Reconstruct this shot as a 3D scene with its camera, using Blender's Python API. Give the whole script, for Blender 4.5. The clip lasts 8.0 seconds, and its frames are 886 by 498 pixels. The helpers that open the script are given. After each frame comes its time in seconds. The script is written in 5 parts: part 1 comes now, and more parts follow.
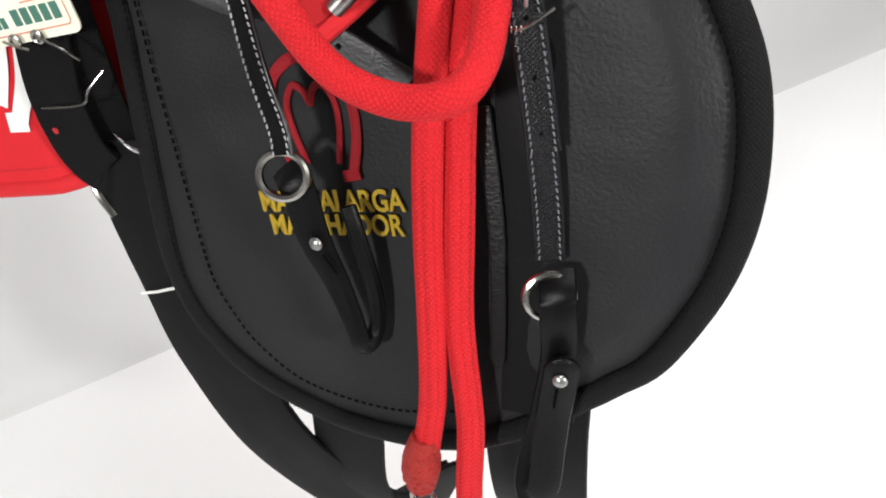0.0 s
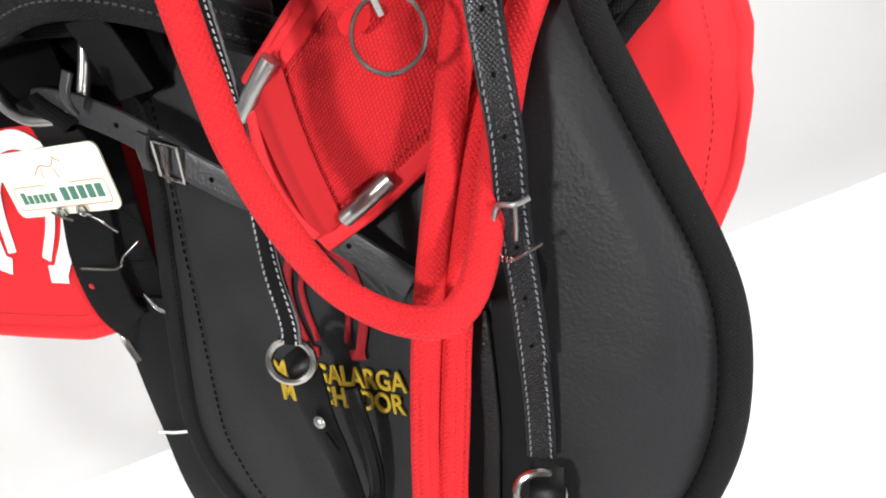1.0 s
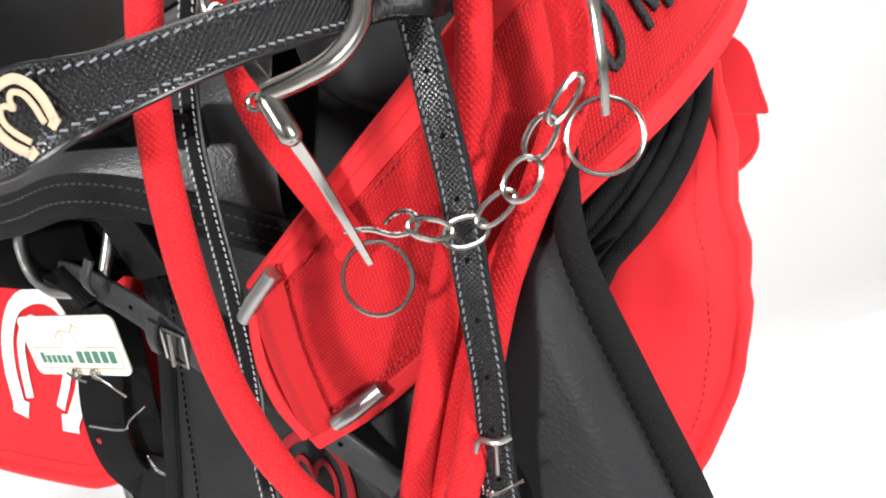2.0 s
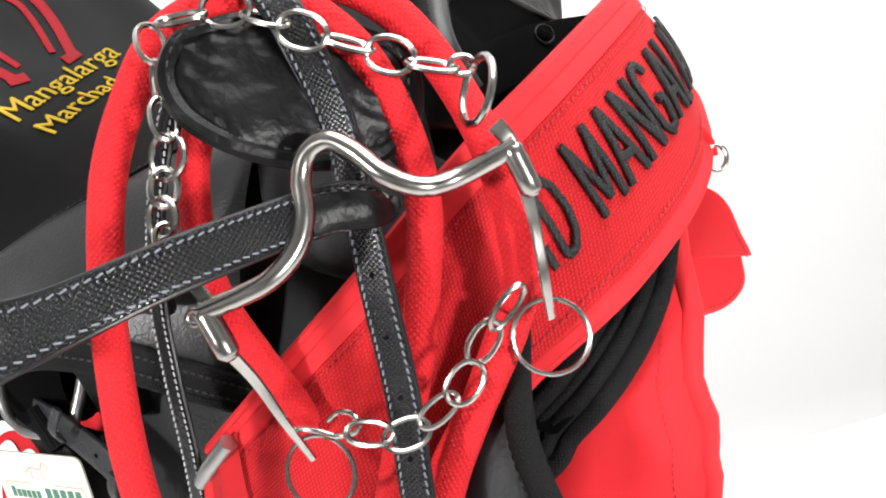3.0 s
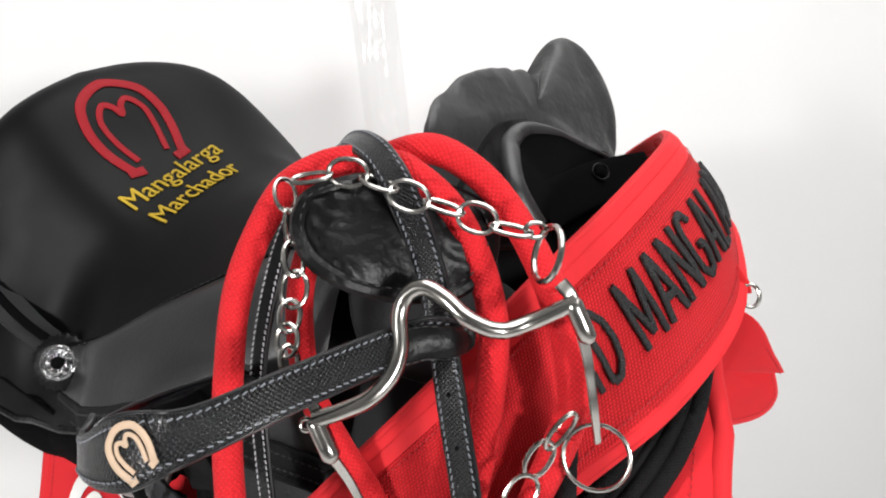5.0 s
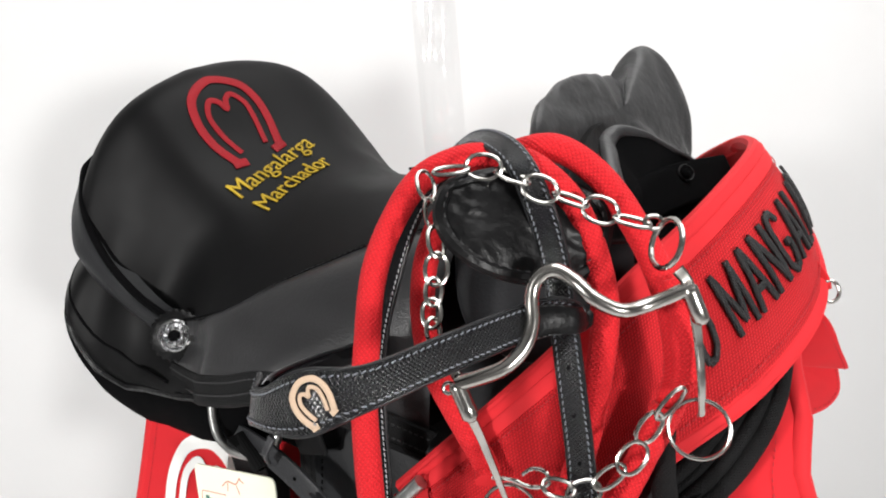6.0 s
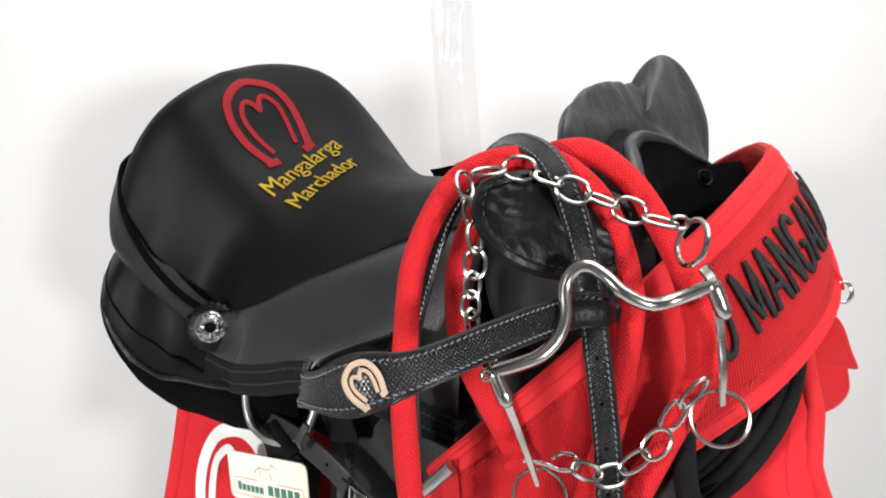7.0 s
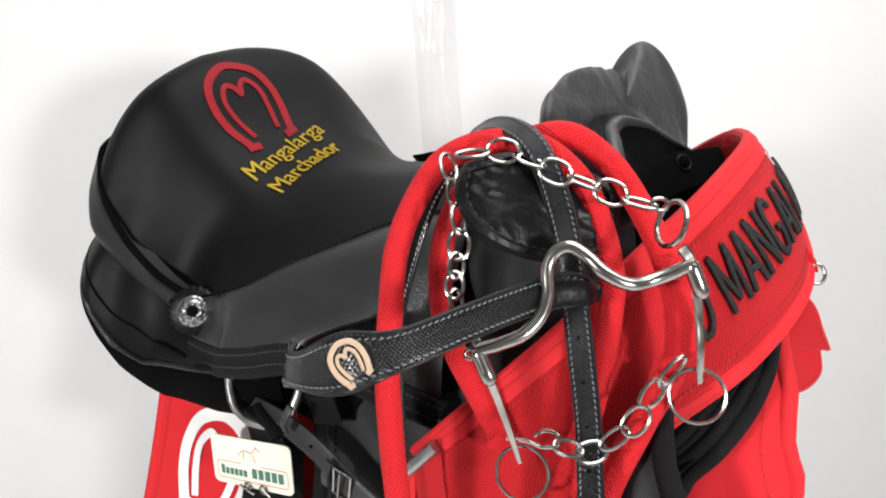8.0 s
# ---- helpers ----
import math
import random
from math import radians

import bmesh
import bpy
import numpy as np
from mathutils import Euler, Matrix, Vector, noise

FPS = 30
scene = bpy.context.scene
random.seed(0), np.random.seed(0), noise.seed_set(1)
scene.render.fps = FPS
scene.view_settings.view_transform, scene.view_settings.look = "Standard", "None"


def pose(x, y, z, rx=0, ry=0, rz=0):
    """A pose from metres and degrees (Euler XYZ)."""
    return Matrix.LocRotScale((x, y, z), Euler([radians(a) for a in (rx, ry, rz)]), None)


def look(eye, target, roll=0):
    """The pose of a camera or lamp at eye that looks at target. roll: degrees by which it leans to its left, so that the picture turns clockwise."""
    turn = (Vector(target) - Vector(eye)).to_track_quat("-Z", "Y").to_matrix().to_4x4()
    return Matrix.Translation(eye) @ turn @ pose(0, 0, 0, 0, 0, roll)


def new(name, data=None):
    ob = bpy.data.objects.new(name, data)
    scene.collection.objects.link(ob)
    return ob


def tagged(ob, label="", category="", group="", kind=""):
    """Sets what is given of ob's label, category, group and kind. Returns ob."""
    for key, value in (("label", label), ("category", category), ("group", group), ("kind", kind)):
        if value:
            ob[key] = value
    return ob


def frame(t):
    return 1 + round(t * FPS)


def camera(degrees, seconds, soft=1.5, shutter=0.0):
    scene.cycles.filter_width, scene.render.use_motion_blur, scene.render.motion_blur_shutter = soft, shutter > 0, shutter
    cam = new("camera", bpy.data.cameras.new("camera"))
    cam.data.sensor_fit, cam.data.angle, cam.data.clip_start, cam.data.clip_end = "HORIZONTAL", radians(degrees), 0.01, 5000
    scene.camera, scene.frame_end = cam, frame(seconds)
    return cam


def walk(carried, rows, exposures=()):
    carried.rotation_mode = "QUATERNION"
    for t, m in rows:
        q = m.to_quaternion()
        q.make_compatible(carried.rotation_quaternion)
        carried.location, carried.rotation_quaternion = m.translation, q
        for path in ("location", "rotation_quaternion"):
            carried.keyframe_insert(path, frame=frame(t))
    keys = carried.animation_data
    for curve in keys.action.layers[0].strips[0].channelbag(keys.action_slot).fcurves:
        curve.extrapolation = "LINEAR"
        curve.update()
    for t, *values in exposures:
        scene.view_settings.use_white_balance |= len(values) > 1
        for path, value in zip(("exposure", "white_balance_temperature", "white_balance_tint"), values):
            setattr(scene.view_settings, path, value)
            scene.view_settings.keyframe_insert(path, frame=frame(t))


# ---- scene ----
cam = camera(66.3, 8.0, 2.0)
METRES, EYE, TILT, LEAN, TURN = 0.43, 1.12, -41.7, 8.0, 18.0
ROWS = [
    (0.0, 0.0, 0.0, 0.0, 0.0, 0.0, -0.0),
    (0.5, 0.0134, -0.024, 0.0736, 1.44, 2.87, -0.96),
    (1.0, 0.0413, -0.0539, 0.1499, 2.68, 6.16, -2.32),
    (1.5, 0.0621, -0.0804, 0.2334, 4.33, 9.34, -4.16),
    (2.0, 0.0876, -0.0924, 0.3144, 5.33, 12.43, -5.46),
    (3.5, 0.177, -0.1556, 0.5006, 7.08, 19.64, -8.25),
    (4.0, 0.189, -0.1883, 0.534, 7.45, 21.39, -9.33),
    (4.5, 0.1801, -0.2173, 0.5343, 7.78, 22.16, -10.7),
    (5.0, 0.1249, -0.286, 0.4783, 8.32, 21.99, -12.04),
    (6.5, -0.0009, -0.4142, 0.377, 9.77, 21.69, -14.86),
    (7.0, -0.0068, -0.4381, 0.3581, 9.49, 21.96, -15.11),
    (7.5, -0.0074, -0.4418, 0.3426, 8.3, 21.7, -14.82),
    (8.0, -0.007, -0.4432, 0.3437, 7.92, 21.45, -14.51),
]
walk(cam, [(t, pose(0, 0, EYE, TILT, LEAN, TURN) @ pose(METRES * x, METRES * y, METRES * z, 90 + pitch, roll, yaw)) for t, x, y, z, yaw, pitch, roll in ROWS],
     [(0.0, 0.02), (0.5, 0.2), (1.0, 0.4), (1.5, 0.54), (2.2, 0.54), (3.5, 0.44), (4.2, 0.2), (5.0, 0.03), (6.5, 0.04), (8.0, 0.04)])

# ---------------------------------------------------------------- light
world = bpy.data.worlds.new("hall")
scene.world = world
world.use_nodes = True
world.node_tree.nodes["Background"].inputs[0].default_value = (1.0, 1.0, 1.0, 1)
world.node_tree.nodes["Background"].inputs[1].default_value = 0.10
scene.view_settings.exposure = 0.0


def area_lamp(name, eye, target, size, watts, colour):
    data = bpy.data.lights.new(name, "AREA")
    data.shape, data.size, data.energy, data.color = "DISK", size, watts, colour
    ob = new(name, data)
    ob.matrix_world = look(eye, target)
    return ob


area_lamp("key_lamp", (-0.50, -1.70, 1.66), (-0.30, 0.5, 1.12), 0.26, 38, (1.0, 0.985, 0.97))
area_lamp("side_lamp", (1.61, -0.47, 1.43), (-0.15, 0.95, 1.2), 0.26, 35, (1.0, 0.985, 0.97))
# Unseen overhead lamp, added as soft fill for the booth and back wall.
area_lamp("overhead_fill_lamp", (0.42, 0.85, 2.9), (0.40, 0.90, 0), 1.9, 47, (1.0, 0.99, 0.98))

# ---------------------------------------------------------------- materials


def material(name, base, rough=0.6, metal=0.0, dark=0.75, scale=60, grain=900, bump=0.15, depth=0.0006, spec=0.5, sheen=0.0, vary=0.0):
    m = bpy.data.materials.new(name)
    m.use_nodes = True
    nt = m.node_tree
    b = nt.nodes["Principled BSDF"]
    co = nt.nodes.new("ShaderNodeTexCoord")
    big = nt.nodes.new("ShaderNodeTexNoise")
    big.inputs["Scale"].default_value, big.inputs["Detail"].default_value = scale, 5
    nt.links.new(co.outputs["Object"], big.inputs["Vector"])
    ramp = nt.nodes.new("ShaderNodeMix")
    ramp.data_type = "RGBA"
    ramp.inputs["A"].default_value = (*[c * dark for c in base], 1)
    ramp.inputs["B"].default_value = (*base, 1)
    nt.links.new(big.outputs["Fac"], ramp.inputs["Factor"])
    nt.links.new(ramp.outputs["Result"], b.inputs["Base Color"])
    fine = nt.nodes.new("ShaderNodeTexNoise")
    fine.inputs["Scale"].default_value, fine.inputs["Detail"].default_value = grain, 3
    nt.links.new(co.outputs["Object"], fine.inputs["Vector"])
    bp = nt.nodes.new("ShaderNodeBump")
    bp.inputs["Strength"].default_value, bp.inputs["Distance"].default_value = bump, depth
    nt.links.new(fine.outputs["Fac"], bp.inputs["Height"])
    nt.links.new(bp.outputs["Normal"], b.inputs["Normal"])
    mr = nt.nodes.new("ShaderNodeMapRange")
    mr.inputs["To Min"].default_value, mr.inputs["To Max"].default_value = max(0.03, rough - 0.08), min(1, rough + 0.08)
    nt.links.new(big.outputs["Fac"], mr.inputs["Value"])
    nt.links.new(mr.outputs["Result"], b.inputs["Roughness"])
    b.inputs["Metallic"].default_value = metal
    b.inputs["Specular IOR Level"].default_value = spec
    if sheen:
        b.inputs["Sheen Weight"].default_value = sheen
        b.inputs["Sheen Roughness"].default_value = 0.4
    return m


def woven(name, base, rough=0.8, pitch=0.0022, depth=0.0008, dark=0.6, spec=0.3, slant=0.0, sheen=0.15):
    """Cloth with a real weave: two crossed waves drive relief and thread colour."""
    m = material(name, base, rough, 0, 0.85, 45, 1500, 0.1, 0.0003, spec, sheen)
    nt = m.node_tree
    b = nt.nodes["Principled BSDF"]
    uv = nt.nodes.new("ShaderNodeUVMap")
    mp = nt.nodes.new("ShaderNodeMapping")
    mp.inputs["Rotation"].default_value = (0, 0, slant)
    nt.links.new(uv.outputs["UV"], mp.inputs["Vector"])
    waves = []
    for axis in ("X", "Y"):
        w = nt.nodes.new("ShaderNodeTexWave")
        w.bands_direction = axis
        w.inputs["Scale"].default_value = 1.0 / pitch / 3.18
        w.inputs["Distortion"].default_value = 0.6
        w.inputs["Detail Scale"].default_value = 40
        nt.links.new(mp.outputs["Vector"], w.inputs["Vector"])
        waves.append(w)
    mul = nt.nodes.new("ShaderNodeMath")
    mul.operation = "MULTIPLY"
    nt.links.new(waves[0].outputs["Fac"], mul.inputs[0])
    nt.links.new(waves[1].outputs["Fac"], mul.inputs[1])
    old = b.inputs["Base Color"].links[0].from_socket
    mix = nt.nodes.new("ShaderNodeMix")
    mix.data_type, mix.blend_type = "RGBA", "MULTIPLY"
    mix.inputs["Factor"].default_value = 1.0
    tone = nt.nodes.new("ShaderNodeMapRange")
    tone.inputs["To Min"].default_value, tone.inputs["To Max"].default_value = dark, 1.0
    tone.inputs["From Max"].default_value = 0.6
    nt.links.new(mul.outputs[0], tone.inputs["Value"])
    nt.links.new(old, mix.inputs["A"])
    nt.links.new(tone.outputs["Result"], mix.inputs["B"])
    nt.links.new(mix.outputs["Result"], b.inputs["Base Color"])
    bp = nt.nodes.new("ShaderNodeBump")
    bp.inputs["Strength"].default_value, bp.inputs["Distance"].default_value = 0.7, depth
    nt.links.new(mul.outputs[0], bp.inputs["Height"])
    nt.links.new(bp.outputs["Normal"], b.inputs["Normal"])
    return m


SEAT = material("neoprene_seat", (0.0048, 0.0048, 0.0051), 0.5, 0, 0.8, 30, 1400, 0.12, 0.0004, 0.11)
FLAP = material("smooth_flap_leather", (0.0215, 0.0222, 0.0238), 0.46, 0, 0.75, 25, 430, 0.42, 0.0010, 0.12)
GIRTH = material("black_girth_leather", (0.0055, 0.0055, 0.0058), 0.6, 0, 0.7, 40, 500, 0.3, 0.0008, 0.12)
GRAIN = material("grained_black_leather", (0.005, 0.005, 0.0055), 0.4, 0, 0.7, 50, 420, 0.45, 0.0012, 0.25)
TABS = material("soft_black_tab_leather", (0.0036, 0.0036, 0.0038), 0.4, 0, 0.6, 60, 380, 0.3, 0.0008, 0.13)
GLOSS = material("creased_gloss_leather", (0.0032, 0.0032, 0.0035), 0.38, 0, 0.7, 45, 130, 0.5, 0.0020, 0.18)
JOCKEY = material("satin_side_leather", (0.020, 0.020, 0.021), 0.36, 0, 0.8, 30, 600, 0.4, 0.0010, 0.42)
# Horn leather is coloured paler for the light on its upward face.
HORN = material("brushed_lit_horn_leather", (0.034, 0.034, 0.035), 0.42, 0, 0.4, 60, 110, 0.32, 0.003, 0.33)
BIND = woven("black_binding_tape", (0.0052, 0.0052, 0.0056), 0.75, 0.0018, 0.0008, 0.6, 0.2, 0.7, 0.0)
FELT = material("black_felt", (0.003, 0.003, 0.0033), 0.95, 0, 0.6, 80, 2000, 0.5, 0.001, 0.04)
WEB = woven("black_webbing", (0.0042, 0.0042, 0.0046), 0.75, 0.002, 0.0010, 0.4, 0.15, 0.0, 0.0)
STRAP = woven("textured_black_strap", (0.0042, 0.0046, 0.006), 0.2, 0.0017, 0.0009, 0.5, 0.35, 0.9, 0.0)
EDGE = material("black_strap_edge", (0.004, 0.0045, 0.006), 0.38, 0, 0.7, 60, 500, 0.25, 0.0008, 0.5)
LACQ = material("lacquered_black_strap", (0.002, 0.0018, 0.0026), 0.12, 0, 0.7, 60, 300, 0.2, 0.0006, 0.5)
WORN = material("worn_grey_leather_strap", (0.022, 0.023, 0.026), 0.45, 0, 0.5, 90, 500, 0.5, 0.001, 0.5)
PALETHREAD = material("pale_thread", (0.45, 0.45, 0.47), 0.6, 0, 0.8)
THREAD = material("grey_thread", (0.17, 0.18, 0.205), 0.7, 0, 0.8)
DARKTHREAD = material("dark_thread", (0.02, 0.02, 0.021), 0.7, 0, 0.8)
REDTHREAD = material("red_thread", (0.42, 0.012, 0.018), 0.7, 0, 0.8)
ROPE = woven("red_braided_rope", (0.72, 0.017, 0.024), 0.75, 0.0023, 0.0011, 0.74, 0.2, 0.785, 0.03)
REDCLOTH = woven("red_pad_cloth", (0.62, 0.017, 0.024), 0.8, 0.0011, 0.0001, 0.97, 0.2, 0.0, 0.03)
REDMESH = woven("red_mesh_collar", (0.70, 0.017, 0.024), 0.78, 0.0021, 0.0012, 0.54, 0.2, 0.0, 0.03)
REDBIND = material("red_binding", (0.58, 0.016, 0.022), 0.75, 0, 0.85, 80, 1300, 0.2, 0.0006, 0.25, 0.03)
REDKNOT = material("red_bead_knot", (0.40, 0.015, 0.01), 0.6, 0, 0.6, 300, 500, 0.9, 0.003, 0.4)
EMBRED = woven("red_embroidery", (0.36, 0.006, 0.014), 0.6, 0.0012, 0.0006, 0.7, 0.25, 0.4, 0.0)
EMBYEL = woven("yellow_embroidery", (0.62, 0.42, 0.03), 0.6, 0.0012, 0.0006, 0.7, 0.25, 0.4, 0.0)
EMBBLK = woven("black_embroidery", (0.012, 0.012, 0.013), 0.55, 0.0016, 0.0008, 0.6, 0.35, 0.3, 0.0)
WHITE = material("white_print", (0.82, 0.82, 0.8), 0.6, 0, 0.95)
TAN = material("raw_leather_inlay", (0.5, 0.36, 0.25), 0.6, 0, 0.85, 120)
STEEL = material("polished_steel", (0.43, 0.415, 0.39), 0.21, 1.0, 0.9, 80, 200, 0.05, 0.0004)
DULL = material("dull_cast_steel", (0.40, 0.40, 0.39), 0.34, 1.0, 0.8, 120, 300, 0.2, 0.0006)
AGED = material("aged_silver", (0.44, 0.44, 0.45), 0.24, 1.0, 0.42, 260, 420, 0.6, 0.0012)
CARD = material("cream_card", (0.80, 0.80, 0.66), 0.45, 0, 0.96, 30, 300, 0.05)
INKGREEN = material("green_ink", (0.05, 0.16, 0.12), 0.5, 0, 0.9)
INKRUST = material("rust_ink", (0.62, 0.25, 0.16), 0.5, 0, 0.9)
# Same white sheet twice: the floor's colour is lifted for its stronger light.
WALLM = material("white_sheet_wall_dim", (0.68, 0.68, 0.68), 0.55, 0, 0.96, 2.2, 14, 0.1, 0.006, 0.3)
FLOORM = material("white_sheet_floor_lit", (0.92, 0.92, 0.92), 0.5, 0, 0.94, 2.5, 10, 0.2, 0.012, 0.35)
# Grey of the unseen room, chosen to darken reflections and fill.
ROOM = material("grey_unseen_room", (0.28, 0.28, 0.28), 0.8, 0, 0.95, 3, 200, 0.1)
PLASTIC = bpy.data.materials.new("clear_plastic_film")
PLASTIC.use_nodes = True
_nt = PLASTIC.node_tree
_nt.nodes.clear()
_out, _mix, _clear, _shine = (_nt.nodes.new("ShaderNode" + k) for k in ("OutputMaterial", "MixShader", "BsdfTransparent", "BsdfGlossy"))
_mix.inputs[0].default_value = 0.08
_clear.inputs[0].default_value = (0.995, 0.995, 0.995, 1)
_shine.inputs["Roughness"].default_value = 0.09
_nt.links.new(_clear.outputs[0], _mix.inputs[1])
_nt.links.new(_shine.outputs[0], _mix.inputs[2])
_nt.links.new(_mix.outputs[0], _out.inputs[0])

# ---------------------------------------------------------------- tools
V = Vector


def thing(name, at, label, category, group="", kind=""):
    ob = new(name)
    ob.empty_display_size = 0.02
    ob.location = at
    bpy.context.view_layer.update()
    return tagged(ob, label, category, group, kind)


def smooth(me, on=True):
    me.polygons.foreach_set("use_smooth", [on] * len(me.polygons))


def part(name, bm, mat, parent=None, label="", flat=False, sharp=40):
    me = bpy.data.meshes.new(name)
    bmesh.ops.remove_doubles(bm, verts=bm.verts, dist=1e-6)
    bmesh.ops.recalc_face_normals(bm, faces=bm.faces)
    bm.to_mesh(me)
    bm.free()
    me.materials.append(mat)
    if not flat:
        smooth(me)
        me.set_sharp_from_angle(angle=radians(sharp))
    ob = new(name, me)
    if parent is not None:
        ob.parent = parent
        ob.matrix_parent_inverse = Matrix.Translation(-parent.location)
    if label:
        tagged(ob, label)
    return ob


def smoothstep(a, b, x):
    t = max(0.0, min(1.0, (x - a) / (b - a)))
    return t * t * (3 - 2 * t)


def spline(pts, per=8, closed=False):
    pts = [V(p) for p in pts]
    n, out = len(pts), []
    for i in range(n if closed else n - 1):
        if closed:
            a, b, c, d = (pts[(i + k) % n] for k in (-1, 0, 1, 2))
        else:
            b, c = pts[i], pts[i + 1]
            a = pts[i - 1] if i else b * 2 - c
            d = pts[i + 2] if i + 2 < n else c * 2 - b
        for k in range(per):
            t = k / per
            out.append(0.5 * (2 * b + (c - a) * t + (2 * a - 5 * b + 4 * c - d) * t * t + (3 * b - a - 3 * c + d) * t ** 3))
    if not closed:
        out.append(pts[-1])
    return out


def frames(pts, hint, closed=False):
    """Tangent, side and outward vector at each point; hint may be a vector or a function of the point."""
    out, n = [], len(pts)
    for i, p in enumerate(pts):
        a = pts[i - 1] if (i or closed) else p
        b = pts[(i + 1) % n] if (i < n - 1 or closed) else p
        t = (b - a).normalized()
        h = V(hint(p)) if callable(hint) else V(hint)
        side = t.cross(h)
        side = side.normalized() if side.length > 1e-6 else t.orthogonal().normalized()
        out.append((t, side, side.cross(t).normalized()))
    return out


def loft(rings, closed_ring=True, closed_path=False, caps=True, bm=None, uv=None):
    """Skin rings of points; uv: (metres round, metres along) per ring point is written to a UV map."""
    bm = bm or bmesh.new()
    lay = bm.loops.layers.uv.verify()
    vs = [[bm.verts.new(p) for p in r] for r in rings]
    n, m = len(vs), len(vs[0])
    for i in range(n if closed_path else n - 1):
        for j in range(m if closed_ring else m - 1):
            i2, j2 = (i + 1) % n, (j + 1) % m
            try:
                f = bm.faces.new((vs[i][j], vs[i][j2], vs[i2][j2], vs[i2][j]))
            except ValueError:
                continue
            if uv:
                for l, (a, b) in zip(f.loops, ((i, j), (i, j + 1), (i + 1, j + 1), (i + 1, j))):
                    l[lay].uv = uv(a, b)
    if caps and closed_ring and not closed_path:
        for r in (vs[0], vs[-1]):
            try:
                bm.faces.new(r)
            except ValueError:
                pass
    return bm


def lengths(pts):
    s, out = 0.0, [0.0]
    for a, b in zip(pts, pts[1:]):
        s += (b - a).length
        out.append(s)
    return out + [s + 0.004]


def tube(path, r, sides=12, hint=(0.1, -1, 0.2), closed=False, squash=1.0, bm=None, taper=None):
    fr = frames(path, hint, closed)
    ls = lengths(path)
    rings = []
    for i, (p, (t, s, o)) in enumerate(zip(path, fr)):
        q = r * (taper(i / (len(path) - 1)) if taper else 1)
        rings.append([p + s * math.cos(a) * q + o * math.sin(a) * q * squash for a in (2 * math.pi * k / sides for k in range(sides))])
    return loft(rings, True, closed, True, bm, lambda a, b: (b / sides * 2 * math.pi * r, ls[min(a, len(ls) - 1)]))


def ribbon(path, width, thick, hint=(0, -1, 0.25), bm=None, closed=False, wfun=None, crown=0.0):
    """A strap with rounded edges; wfun(0..1) scales the width; crown lifts its middle."""
    fr = frames(path, hint, closed)
    ls = lengths(path)
    rings = []
    e = thick * 0.5
    n = len(path)
    across = [0, e, 1.7 * e, 0.275 * width, 0.725 * width, width - e * 0.7, width, width + e, width + 2 * e, width + 3 * e, 2 * width, 2 * width + e, 2 * width + 2 * e]
    for i, (p, (t, s, o)) in enumerate(zip(path, fr)):
        w = width * 0.5 * (wfun(i / (n - 1)) if wfun else 1)
        prof = [(-w, 0), (-w + e * 0.35, e * 0.8), (-w + e, e), (-w * 0.45, e + crown), (w * 0.45, e + crown), (w - e, e), (w - e * 0.35, e * 0.8), (w, 0),
                (w - e * 0.35, -e * 0.8), (w - e, -e), (-w + e, -e), (-w + e * 0.35, -e * 0.8)]
        rings.append([p + s * x + o * y for x, y in prof])
    return loft(rings, True, closed, True, bm, lambda a, b: (across[b], ls[min(a, len(ls) - 1)]))


def along(path, step):
    """Points at even steps on a path, with the index and fraction."""
    out, need = [], 0.0
    for i in range(len(path) - 1):
        d = (path[i + 1] - path[i]).length
        while need <= d and d > 0:
            out.append((i, need / d))
            need += step
        need -= d
    return out


def stitches(path, offsets, lift, hint=(0, -1, 0.25), step=0.0045, size=(0.0028, 0.0007, 0.0005), wfun=None, tilt=0.0, bm=None):
    """A row of short thread dashes along a strap, at signed distances from its middle line."""
    bm = bm or bmesh.new()
    fr = frames(path, hint)
    n = len(path)
    for i, f in along(path, step):
        p = path[i].lerp(path[i + 1], f)
        t, s, o = fr[i]
        k = wfun((i + f) / (n - 1)) if wfun else 1
        for off in offsets:
            c = p + s * off * k + o * lift
            tt = (t + s * tilt * (1 if off > 0 else -1)).normalized()
            ss = o.cross(tt).normalized()
            a, b, h = tt * size[0] / 2, ss * size[1] / 2, o * size[2]
            lo = [bm.verts.new(c + x) for x in (-a - b, a - b, a + b, -a + b)]
            hi = [bm.verts.new(c + x * 0.8 + h) for x in (-a - b, a - b, a + b, -a + b)]
            bm.faces.new(hi)
            for q in range(4):
                bm.faces.new((lo[q], lo[(q + 1) % 4], hi[(q + 1) % 4], hi[q]))
    return bm


def ring_path(c, r, normal, squash=1.0, up=(0, 0, 1), n=28):
    nrm = V(normal).normalized()
    a = V(up) - nrm * V(up).dot(nrm)
    a.normalize()
    b = nrm.cross(a)
    return [V(c) + a * r * math.cos(q) + b * r * squash * math.sin(q) for q in (2 * math.pi * k / n for k in range(n))]


def wire_ring(c, r, wire, normal, squash=1.0, up=(0, 0, 1), bm=None, n=28):
    p = ring_path(c, r, normal, squash, up, n)
    return tube(p, wire, 8, lambda q: q - V(c), True, 1.0, bm)


